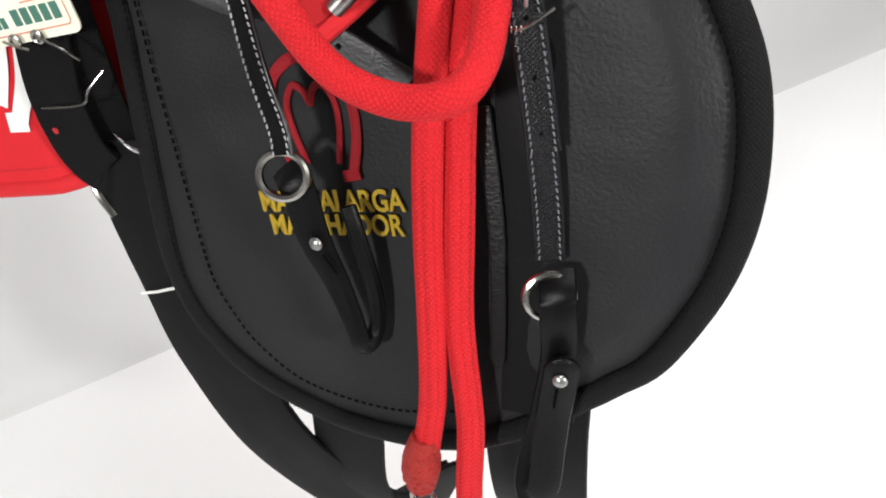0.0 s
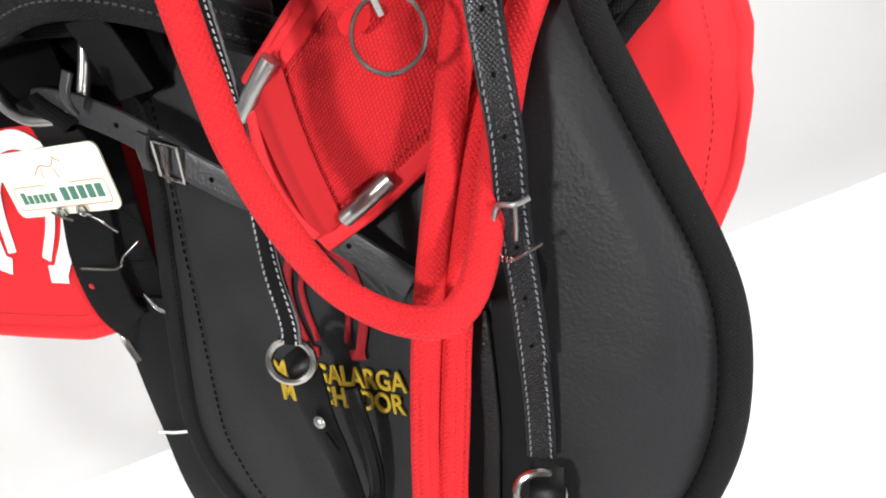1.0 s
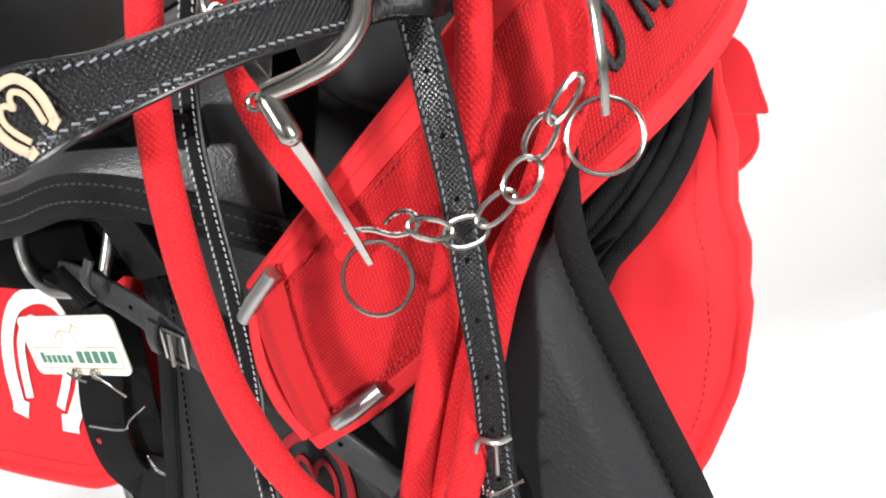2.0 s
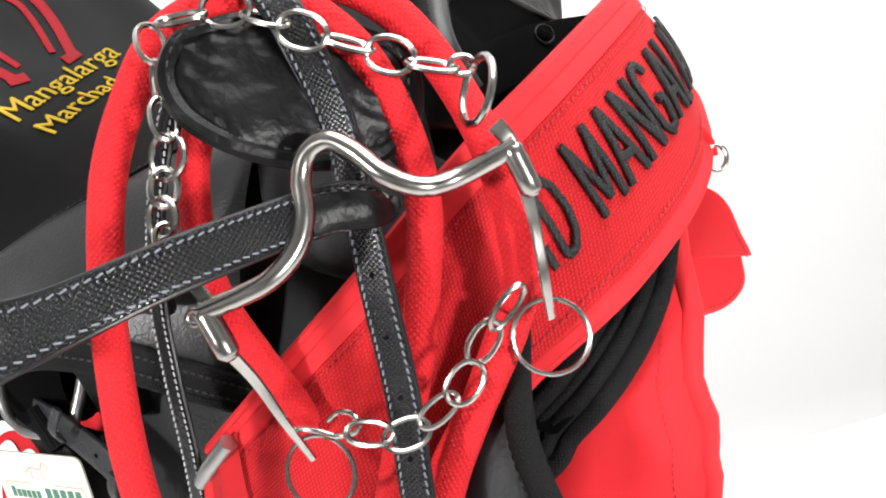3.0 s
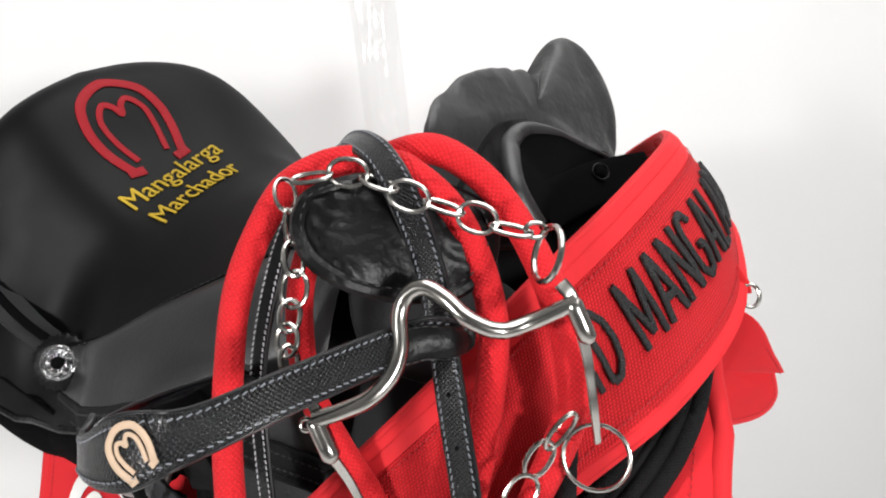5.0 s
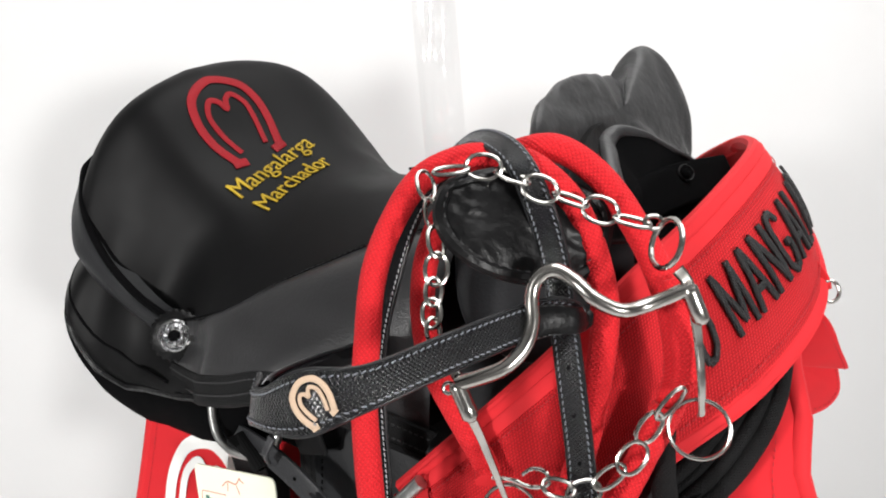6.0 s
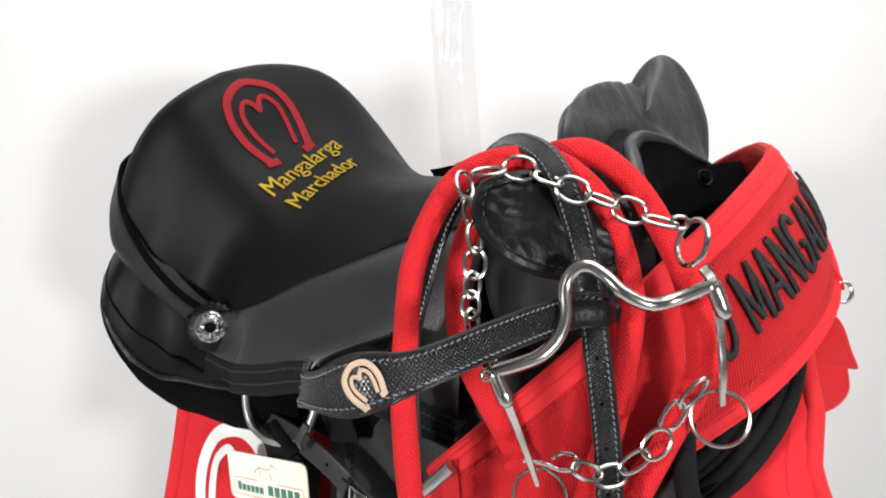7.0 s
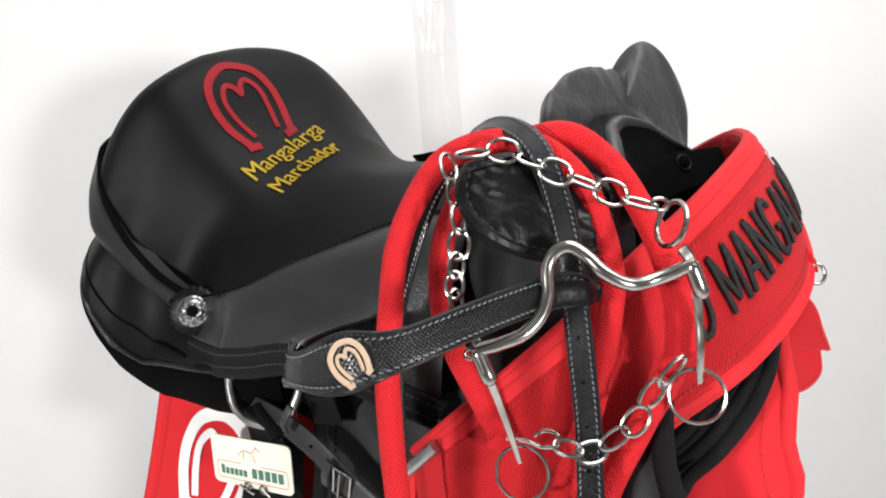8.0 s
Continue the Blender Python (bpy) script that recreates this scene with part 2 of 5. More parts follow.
def box(c, half, ax=None, bm=None, bevel=0.0):
    bm2 = bmesh.new()
    bmesh.ops.create_cube(bm2, size=2)
    rot = Matrix.Identity(3) if ax is None else Matrix((ax[0], ax[1], ax[2])).transposed()
    bmesh.ops.transform(bm2, matrix=Matrix.Translation(c) @ rot.to_4x4() @ Matrix.Diagonal((*half, 1)), verts=bm2.verts)
    if bevel:
        bmesh.ops.bevel(bm2, geom=bm2.edges[:], offset=bevel, segments=2, affect="EDGES")
    if bm is None:
        return bm2
    me = bpy.data.meshes.new("tmp")
    bm2.to_mesh(me)
    bm2.free()
    bm.from_mesh(me)
    bpy.data.meshes.remove(me)
    return bm


def dome(c, r, h, normal, bm=None, rings=5, sides=20):
    nrm = V(normal).normalized()
    a = nrm.orthogonal().normalized()
    b = nrm.cross(a)
    rr = [[V(c) + nrm * h * math.sin(q) + (a * math.cos(w) + b * math.sin(w)) * max(r * math.cos(q), 1e-4) for w in (2 * math.pi * k / sides for k in range(sides))]
          for q in (math.pi / 2 * i / rings for i in range(rings + 1))]
    return loft(rr, True, False, True, bm)


def lettering(body, size, thick, surf, bold=0.0, shear=0.0):
    """Raised letters of the built-in font; surf(u, v, h) lays them on a surface. The text is centred on u = 0."""
    cu = bpy.data.curves.new("tmp_text", "FONT")
    cu.body, cu.size, cu.align_x, cu.extrude, cu.offset, cu.shear = body, size, "CENTER", thick / 2, bold, shear
    cu.resolution_u = 4
    ob = bpy.data.objects.new("tmp_text", cu)
    scene.collection.objects.link(ob)
    bpy.context.view_layer.update()
    me = bpy.data.meshes.new_from_object(ob.evaluated_get(bpy.context.evaluated_depsgraph_get()))
    bm = bmesh.new()
    bm.from_mesh(me)
    lay = bm.loops.layers.uv.verify()
    for f in bm.faces:
        for l in f.loops:
            l[lay].uv = l.vert.co.xy
    for v in bm.verts:
        v.co = surf(v.co.x, v.co.y, v.co.z + thick / 2)
    bpy.data.objects.remove(ob)
    bpy.data.curves.remove(cu)
    bpy.data.meshes.remove(me)
    return bm


def band2d(pts, width, thick, surf, per=6, bm=None):
    """A raised band along a plane curve, laid on a surface."""
    path = spline([(x, y, 0) for x, y in pts], per)
    fr = frames(path, (0, 0, 1))
    rings = []
    w = width / 2
    for p, (t, s, o) in zip(path, fr):
        rings.append([surf(*(p + s * x).xy, h) for x, h in ((-w, 0), (-w, thick * 0.7), (-w * 0.6, thick), (w * 0.6, thick), (w, thick * 0.7), (w, 0))])
    ls = lengths(path)
    return loft(rings, True, False, True, bm, lambda a, b: (b / 6 * width * 2, ls[min(a, len(ls) - 1)]))


def horseshoe(size, surf, thick, line=0.085):
    """The breed emblem: a horseshoe with feet and a letter-like inner line; size is its height, the opening points down."""
    k = size
    bm = bmesh.new()
    outer = [(-0.30, -0.44), (-0.40, -0.15), (-0.41, 0.12), (-0.30, 0.36), (0.0, 0.48), (0.30, 0.36), (0.41, 0.12), (0.40, -0.15), (0.30, -0.44)]
    inner = [(-0.17, -0.36), (-0.24, -0.10), (-0.25, 0.12), (-0.15, 0.26), (-0.05, 0.22), (0.0, 0.12), (0.05, 0.22), (0.15, 0.26), (0.25, 0.12), (0.24, -0.10), (0.17, -0.36)]
    band2d([(x * k, y * k) for x, y in outer], line * k * 1.35, thick, surf, 8, bm)
    band2d([(x * k, y * k) for x, y in inner], line * k * 0.85, thick, surf, 6, bm)
    for s in (-1, 1):
        band2d([(s * 0.36 * k, -0.45 * k), (s * 0.19 * k, -0.47 * k)], line * k * 1.3, thick, surf, 2, bm)
    return bm


# Letters of single strokes: lists of plane curves in a box one high.
STROKES = {"M": (0.7, [[(0, 0), (0, 1)], [(0, 1), (0.35, 0.12)], [(0.35, 0.12), (0.7, 1)], [(0.7, 1), (0.7, 0)]]),
           "A": (0.62, [[(0, 0), (0.31, 1)], [(0.31, 1), (0.62, 0)], [(0.11, 0.32), (0.51, 0.32)]]),
           "N": (0.55, [[(0, 0), (0, 1)], [(0, 1), (0.55, 0)], [(0.55, 0), (0.55, 1)]]),
           "G": (0.56, [[(0.53, 0.82), (0.40, 0.98), (0.18, 0.96), (0.03, 0.75), (0, 0.45), (0.06, 0.15), (0.25, 0), (0.46, 0.06), (0.56, 0.25), (0.56, 0.44)], [(0.56, 0.44), (0.32, 0.44)]]),
           "L": (0.42, [[(0, 1), (0, 0)], [(0, 0), (0.42, 0)]]),
           "R": (0.5, [[(0, 0), (0, 1)], [(0, 1), (0.3, 0.99), (0.47, 0.87), (0.47, 0.66), (0.32, 0.53), (0, 0.5)], [(0.24, 0.51), (0.5, 0)]]),
           "D": (0.52, [[(0, 0), (0, 1)], [(0, 1), (0.25, 0.97), (0.47, 0.75), (0.52, 0.47), (0.44, 0.18), (0.24, 0.02), (0, 0)]])}


def stroke_word(body, height, narrow, gap, line, thick, surf):
    """A word sewn in thick strokes, centred on u = 0."""
    k = height * narrow
    x = -0.5 * k * (sum(STROKES[c][0] for c in body) + gap * (len(body) - 1))
    bm = bmesh.new()
    for c in body:
        w, curves = STROKES[c]
        for q in curves:
            fine = [((1 - f) * a[0] + f * b[0], (1 - f) * a[1] + f * b[1]) for a, b in zip(q, q[1:]) for f in ((0, 0.2, 0.4, 0.6, 0.8) if len(q) == 2 else (0, 0.5))] + [q[-1]]
            rough = [(x + u * k + 0.0006 * noise.noise((x * 90 + u * 9, v * 9, 2)), v * height + 0.0006 * noise.noise((x * 90 + u * 9, v * 9, 7))) for u, v in fine]
            band2d(rough, line, thick, surf, 3, bm)
        x += (w + gap) * k
    return bm


RACKPAINT = material("white_rack_paint", (0.75, 0.75, 0.75), 0.5, 0, 0.95, 30, 200, 0.1)

# ---------------------------------------------------------------- the booth
WN, WD = V((0.69, -0.724, 0)).normalized(), V((0.724, 0.69, 0)).normalized()
FOOT = -1.313


def booth(a, b, z):
    """A place in the booth: metres along the back wall, out from it, and up."""
    return WN * (FOOT + b) + WD * a + V((0, 0, z))


def slab(name, a0, a1, b0, b1, z0, z1, mat, label, category, cuts=1):
    bm = bmesh.new()
    c = booth((a0 + a1) / 2, (b0 + b1) / 2, (z0 + z1) / 2)
    box(c, ((a1 - a0) / 2, (b1 - b0) / 2, (z1 - z0) / 2), (WD, WN, V((0, 0, 1))), bm)
    return tagged(part(name, bm, mat, None, "", True), label, category, "", "structure")


def cloth_wall():
    """The back wall: a white sheet with faint hanging waves and a soft cove at its foot."""
    bm = bmesh.new()
    rows = []
    for i in range(131):
        a = -2.6 + 5.8 * i / 130
        row = []
        for z in [0.0, 0.01, 0.02, 0.04, 0.08, 0.15] + [0.25 + 0.16 * k for k in range(18)]:
            w = 0.0012 * math.sin(a * 9 + 0.6 * z) + 0.0008 * math.sin(a * 23 + 1.3) * min(1, z) + 0.002 * noise.noise((a * 3, z * 2, 0))
            row.append(booth(a, w + 0.05 * max(0, 1 - z / 0.08) ** 2, z))
        rows.append(row)
    loft(rows, False, False, False, bm)
    back = [booth(-2.6, -0.06, 0), booth(3.2, -0.06, 0), booth(3.2, -0.06, 3), booth(-2.6, -0.06, 3)]
    bm.faces.new([bm.verts.new(p) for p in back])
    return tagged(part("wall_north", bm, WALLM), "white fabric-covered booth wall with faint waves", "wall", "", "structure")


cloth_wall()
slab("floor", -2.6, 3.2, -0.06, 4.3, -0.06, 0.0, FLOORM, "white sheet laid over the booth floor, coloured brighter for its light", "floor")
# Added walls and ceiling out of view; their grey holds bounced light down.
slab("wall_south", -2.6, 3.2, 4.3, 4.36, 0, 3, ROOM, "unseen grey wall opposite the display, added to darken reflections", "wall")
slab("wall_west", -2.66, -2.6, -0.06, 4.36, 0, 3, ROOM, "unseen grey side wall, added to darken reflections", "wall")
slab("wall_east", 3.2, 3.26, -0.06, 4.36, 0, 3, ROOM, "unseen grey side wall, added to darken reflections", "wall")
slab("ceiling", -2.66, 3.26, -0.06, 4.36, 3.0, 3.06, ROOM, "unseen grey ceiling, added to darken reflections", "ceiling")


def film_strip():
    """A strip of clear wrinkled film that covers the seam of the wall sheet."""
    t = thing("plastic_film_strip", booth(0.245, 0.01, 1.2), "clear glossy wrinkled plastic film strip on the white wall", "plastic film")
    bm = bmesh.new()
    rows = []
    for i in range(200):
        z = 0.85 + 1.6 * i / 199
        row = []
        for j in range(41):
            u = -0.042 + 0.084 * j / 40
            hump = max(0.0, 1 - (u / 0.042) ** 2)
            hump *= smoothstep(1.10, 1.30, z)
            pleat = 0.0035 * math.sin(u * 130 + 4 * noise.noise((0, z * 3, 5))) + 0.006 * noise.noise((u * 40, z * 4, 3))
            crumple = (0.3 + smoothstep(-0.1, 0.35, noise.noise((2, z * 9, 8)))) * (0.005 * noise.noise((u * 60, z * 36, 1)) + 0.0012 * noise.noise((u * 150, z * 70, 4)))
            row.append(booth(0.239 + u - 0.03 * (z - 1.3), 0.003 + 0.008 * hump + hump * (pleat + crumple), z))
        rows.append(row)
    loft(rows, False, False, False, bm)
    part("film", bm, PLASTIC, t)


film_strip()

# ---------------------------------------------------------------- the saddle
ROLL = radians(12)


def L(x, y, z):
    """Saddle space: x to the pommel, y across (near side minus), z up from the seat."""
    c, s = math.cos(ROLL), math.sin(ROLL)
    p = V((x, 0.465 + 0.15 * max(0.0, x + 0.49) + y * c - z * s, 1.235 + y * s + z * c))
    tuck = smoothstep(0.06, 0.17, -y) * smoothstep(0.445, 0.49, -x) * (1 - smoothstep(0.53, 0.63, -x))
    return p + V((-0.78, 0.52, -0.35)) * 0.052 * tuck


def curve1(pts):
    d = spline([(a, b, 0) for a, b in pts], 10)
    xs, ys = [p.x for p in d], [p.y for p in d]
    return lambda x: float(np.interp(x, xs, ys))


rise = curve1([(-0.66, 0.03), (-0.645, 0.0671), (-0.63, 0.0869), (-0.61, 0.0992), (-0.59, 0.1036), (-0.573, 0.1017), (-0.558, 0.0948), (-0.545, 0.0818), (-0.53, 0.0569), (-0.518, 0.037), (-0.505, 0.021), (-0.485, 0.004), (-0.455, -0.008), (-0.42, -0.014), (-0.37, -0.014), (-0.31, -0.003), (-0.25, 0.018), (-0.2, 0.043), (-0.16, 0.05)])
fall = curve1([(-0.66, 0.0), (-0.645, 0.045), (-0.63, 0.083), (-0.60, 0.107), (-0.55, 0.112), (-0.515, 0.088), (-0.475, 0.078), (-0.44, 0.06), (-0.40, 0.042), (-0.33, 0.027), (-0.25, 0.028), (-0.16, 0.04)])
power = curve1([(-0.66, 6.0), (-0.56, 6.5), (-0.51, 6.0), (-0.46, 3.6), (-0.4, 2.4), (-0.16, 2.3)])
front_half = curve1([(-0.46, 0.18), (-0.42, 0.165), (-0.37, 0.14), (-0.31, 0.118), (-0.25, 0.105), (-0.16, 0.10)])


NEAR_POWER = 2.84


def half(x, near=False):
    if x >= -0.46:
        return front_half(x)
    u = min(1.0, (-0.46 - x) / 0.2)
    return 0.172 * (1 - u ** NEAR_POWER) ** (1 / NEAR_POWER) if near else 0.186 * math.sqrt(1 - u * u)


# Fullness of the padding: rows run from the cantle forward, columns from the near to the far side.
SWELL = ((-0.0012, -0.0037, -0.0014, 0.0, -0.0001), (0.0006, -0.0063, -0.0036, -0.0039, -0.0017), (0.0083, 0.0132, 0.0020, -0.0070, 0.0134), (0.002, 0.0045, 0.0030, 0.0130, -0.0020), (0.0001, 0.0001, 0.0015, 0.0060, -0.0170), (0.0, 0.0, -0.0001, -0.002, -0.0038), (0.0, 0.0, -0.0005, -0.003, -0.0013))


def swell(x, y):
    return sum(h * math.exp(-((x + 0.64 - 0.04 * i) / 0.04) ** 2 - ((y - c) / 0.06) ** 2) for i, row in enumerate(SWELL) for c, h in zip((-0.12, -0.04, 0.04, 0.11, 0.17), row))


def seat_z(x, y):
    return seat_form(x, y) + swell(x, y)


def seat_form(x, y):
    """Height of the seat; the near side of the cantle is fuller than the far one."""
    near = y < 0
    v = min(abs(y) / max(half(x, near), 1e-4), 1)
    back = smoothstep(-0.46, -0.54, x)
    if near:
        drop = fall(x) * (1 - 0.55 * back) * v ** (0.396 + 0.545 * power(x))
        return rise(x - (0.863 * y * y if x < -0.46 else 0)) - drop + 0.206 * y * smoothstep(-0.49, -0.54, x)
    return rise(x - (0.313 * y * y if x < -0.46 else 0)) - fall(x) * v ** (0.6 * power(x)) + 0.048 * y * smoothstep(-0.49, -0.54, x)


SAG = [(-0.61, 0, 0, 0), (-0.583, 0.0022, 0.0016, -0.0057), (-0.560, 0.0015, -0.0021, -0.0111), (-0.534, 0.001, -0.0095, -0.031), (-0.501, 0.004, -0.009, -0.037), (-0.479, 0.002, -0.007, -0.024), (-0.44, 0, 0, 0)]


def sag(x, y):
    """The near side of the seat hangs over into the groove above the cantle band."""
    if y >= 0 or not -0.61 < x < -0.44:
        return V((0, 0, 0))
    w = smoothstep(0.5, 1.0, -y / max(half(x, True), 1e-4))
    return V([w * float(np.interp(x, [s[0] for s in SAG], [s[k] for s in SAG])) for k in (1, 2, 3)])


def seat_at(x, y, lift=0.0):
    return L(x, y, seat_z(x, y) + lift) + sag(x, y)


def seat_normal(x, y):
    e = 0.004
    a, b = seat_at(x + e, y) - seat_at(x - e, y), seat_at(x, y + e) - seat_at(x, y - e)
    return a.cross(b).normalized()


XS = [-0.40 - 0.002 * k for k in range(111)]
RUN = [0.0]
for _a, _b in zip(XS, XS[1:]):
    RUN.append(RUN[-1] + math.hypot(_b - _a, rise(_b) - rise(_a)))


def back_by(x, v):
    """The x that lies v metres further to the cantle along the seat's middle line."""
    return float(np.interp(np.interp(-x, [-q for q in XS], RUN) + v, RUN, XS))


def on_seat(cx, cy, turn=0.0):
    """Lays a plane figure on the seat: u runs across to the far side, v to the cantle."""
    def f(u, v, h):
        u, v = u * math.cos(turn) - v * math.sin(turn), u * math.sin(turn) + v * math.cos(turn)
        x = back_by(cx, v)
        return seat_at(x, cy + u) + seat_normal(x, cy + u) * (h + 0.0006)
    return f


BASE = V((-0.38, 0.48, 1.0))
saddle = thing("saddle", BASE, "black leather riding saddle with embroidered seat on a display rack", "saddle")


def rim(th, dx=0.0, dy=0.0):
    """Plan of the cantle's edge: 0 at the back, 90 degrees at the side of the seat."""
    a = radians(th)
    c, s = math.cos(a), math.sin(a)
    q = 2 / NEAR_POWER if th < 0 else 1.0
    return -0.46 - (0.2 + dx) * math.copysign(abs(c) ** q, c), ((0.172 if th < 0 else 0.186) + dy) * math.copysign(abs(s) ** q, s)


def rim_z(th):
    x, y = rim(th)
    return seat_z(x, y * 1.001)


def build_seat():
    bm = bmesh.new()
    rows = []
    xs = [-0.46 - 0.2 * math.cos(radians(2 + 88 * k / 44)) for k in range(45)] + [-0.45 + 0.29 * k / 22 for k in range(23)]
    for x in xs:
        row = []
        for j in range(49):
            v = math.sin((j / 48 - 0.5) * math.pi)
            row.append(seat_at(x, v * half(x, v < 0)))
        rows.append(row)
    loft(rows, False, False, False, bm)
    ob = part("seat", bm, SEAT, saddle, "matt black padded seat with a high rounded cantle")
    e = on_seat(-0.5240, -0.002, -0.04)
    part("emblem", horseshoe(0.092, e, 0.0010, 0.07), EMBRED, ob, "red embroidered horseshoe emblem")
    part("lettering", lettering("Mangalarga", 0.0245, 0.0012, lambda u, v, h: on_seat(-0.4785, -0.003, 0.07)(u * 1.08, v, h), 0.0), EMBYEL, ob, "yellow embroidered words")
    part("lettering", lettering("Marchador", 0.0245, 0.0012, lambda u, v, h: on_seat(-0.4535, -0.006, 0.07)(u * 0.97, v, h), 0.0), EMBYEL, ob, "yellow embroidered words")
    return ob


build_seat()


def ring_loft(name, rails, mat, label="", th0=-104, th1=104, n=64, sharp=60, parent=None, shifts=None):
    rows = []
    for i in range(n + 1):
        th = th0 + (th1 - th0) * i / n
        pts = [L(*r(th)) + (s(th) if s else V((0, 0, 0))) for r, s in zip(rails, shifts or [None] * len(rails))]
        rows.append(spline(pts, 4))
    bm = bmesh.new()
    loft(rows, False, False, False, bm)
    return part(name, bm, mat, parent or saddle, label, False, sharp)


def rail(dx, dy, zf, tuck=0.0):
    return lambda th: (*rim(th, dx, dy - tuck * smoothstep(78, 96, th)), zf(th))


edge = lambda th: rim_z(th)
skirt_low = curve1([(0, -0.04), (36, -0.055), (52, -0.071), (60, -0.084), (68, -0.094), (76, -0.1), (84, -0.105), (92, -0.107), (106, -0.105)])
panel_low = curve1([(0, -0.09), (36, -0.1), (52, -0.112), (60, -0.122), (68, -0.136), (76, -0.155), (84, -0.163), (92, -0.163), (106, -0.157)])


def by_angle(rows, part_of=1.0):
    """How far an edge of the near side stands off the round plan, by the angle round the cantle."""
    return lambda th: V([part_of * float(np.interp(th, [r[0] for r in rows], [r[k] for r in rows])) for k in (1, 2, 3)])


SKIRT_OFF = [(-112, 0, 0, 0), (-92, -0.0017, -0.009, -0.0076), (-84, 0.0011, -0.0142, -0.0181), (-76, -0.0045, -0.0199, -0.0128), (-68, -0.0072, -0.0169, -0.0032), (-60, -0.0048, -0.0133, -0.005), (-52, -0.002, -0.0108, -0.0095), (-44, -0.0007, -0.0104, -0.0137), (-36, -0.0011, -0.0111, -0.0148), (-28, -0.0013, -0.0087, -0.0116), (-8, 0, 0, 0)]
PANEL_OFF = [(-112, 0.0056, 0.004, -0.0064), (-100, 0.0056, 0.0009, -0.0064), (-92, 0.0024, -0.0015, -0.0052), (-84, -0.004, -0.0126, -0.006), (-76, -0.0105, -0.0189, 0.0008), (-68, -0.0095, -0.0177, 0.001), (-60, -0.0085, -0.0154, 0.0016), (-52, -0.0076, -0.0149, 0.0003), (-44, -0.0069, -0.0152, -0.002), (-36, -0.0079, -0.0166, -0.0019), (-8, 0, 0, 0)]
GROOVE = [(-0.6400, 0.3793, 1.2600), (-0.6304, 0.3498, 1.252), (-0.6166, 0.3351, 1.2353), (-0.6051, 0.326, 1.221), (-0.592, 0.3205, 1.2036), (-0.5787, 0.3177, 1.1888), (-0.5556, 0.3159, 1.1667), (-0.526, 0.3190, 1.1430), (-0.4921, 0.3214, 1.129)]
CREST = [(-0.6560, 0.3930, 1.2560), (-0.6599, 0.3667, 1.2516), (-0.6458, 0.3431, 1.2286), (-0.6327, 0.3262, 1.2067), (-0.6168, 0.3149, 1.1818), (-0.5946, 0.3120, 1.1689), (-0.5692, 0.3105, 1.1554), (-0.5391, 0.3110, 1.1386), (-0.5052, 0.3140, 1.1232)]
UNDER = [(-0.6600, 0.4030, 1.2500), (-0.6678, 0.377, 1.2471), (-0.6559, 0.3561, 1.2235), (-0.6426, 0.3373, 1.2002), (-0.6259, 0.3243, 1.1722), (-0.6028, 0.3204, 1.1525), (-0.5748, 0.3204, 1.1375), (-0.543, 0.3216, 1.1233), (-0.5083, 0.3212, 1.1123)]


def cantle_band():
    """The band round the cantle: on the near side it narrows to its end under the concho."""
    far = [[L(*rim(th, d, d), edge(th) - h) for th in range(40, -9, -6)] for d, h in ((0.0, 0.0), (0.0165, 0.016), (0.010, 0.042))]
    a, b, c = (spline(f + [V(p) for p in n], 6) for f, n in zip(far, (GROOVE, CREST, UNDER)))
    rows = []
    for p, q, r in zip(a, b, c):
        back = V((0.012, 0.014, -0.004))
        rows.append(spline([p + back, p, p.lerp(q, 0.55) + (q - r).normalized() * 0.0015, q, q.lerp(r, 0.6) + V((-0.001, -0.001, 0)), r, r + back], 4))
    bm = bmesh.new()
    loft(rows, False, False, False, bm)
    return part("cantle_band", bm, FLAP, saddle, "smooth leather band round the cantle")


band = cantle_band()
groove = spline([L(*rim(th, 0.002, 0.002), edge(th)) for th in range(40, -9, -6)] + [V(p) + V((0.003, -0.001, 0.002)) for p in GROOVE], 6)
part("piping", tube(groove, 0.0036, 8), FELT, band, "black piping between seat and cantle band")
ring_loft("rear_skirt", [rail(-0.012, -0.012, lambda t: min(edge(t) - 0.028, -0.02)), rail(0.018, 0.013, lambda t: 0.72 * min(edge(t) - 0.03, -0.03) + 0.28 * skirt_low(abs(t))), rail(0.033, 0.024, lambda t: 0.35 * min(edge(t) - 0.03, -0.03) + 0.65 * skirt_low(abs(t))), rail(0.033, 0.029, lambda t: skirt_low(abs(t))), rail(0.0, 0.0, lambda t: skirt_low(abs(t)) - 0.012)], SEAT, "padded rear skirt with piped edge", shifts=[None, by_angle(SKIRT_OFF, 0.3), by_angle(SKIRT_OFF, 0.75), by_angle(SKIRT_OFF), by_angle(SKIRT_OFF)])
ring_loft("rear_panel", [rail(-0.005, 0.0, lambda t: skirt_low(abs(t)) - 0.004), rail(0.033, 0.030, lambda t: skirt_low(abs(t)) * 0.6 + panel_low(abs(t)) * 0.4, 0.030), rail(0.030, 0.030, lambda t: panel_low(abs(t)), 0.034), rail(-0.02, -0.01, lambda t: panel_low(abs(t)) - 0.012, 0.03)], FELT, "soft black under-panel", shifts=[by_angle(SKIRT_OFF), by_angle(PANEL_OFF), by_angle(PANEL_OFF), by_angle(PANEL_OFF)])
off = by_angle(SKIRT_OFF)
part("piping", tube([L(*rim(th, 0.034, 0.030), skirt_low(abs(th))) + off(th) for th in range(-96, 101, 4)], 0.0035, 8), GLOSS, saddle, "black piping of the skirt")
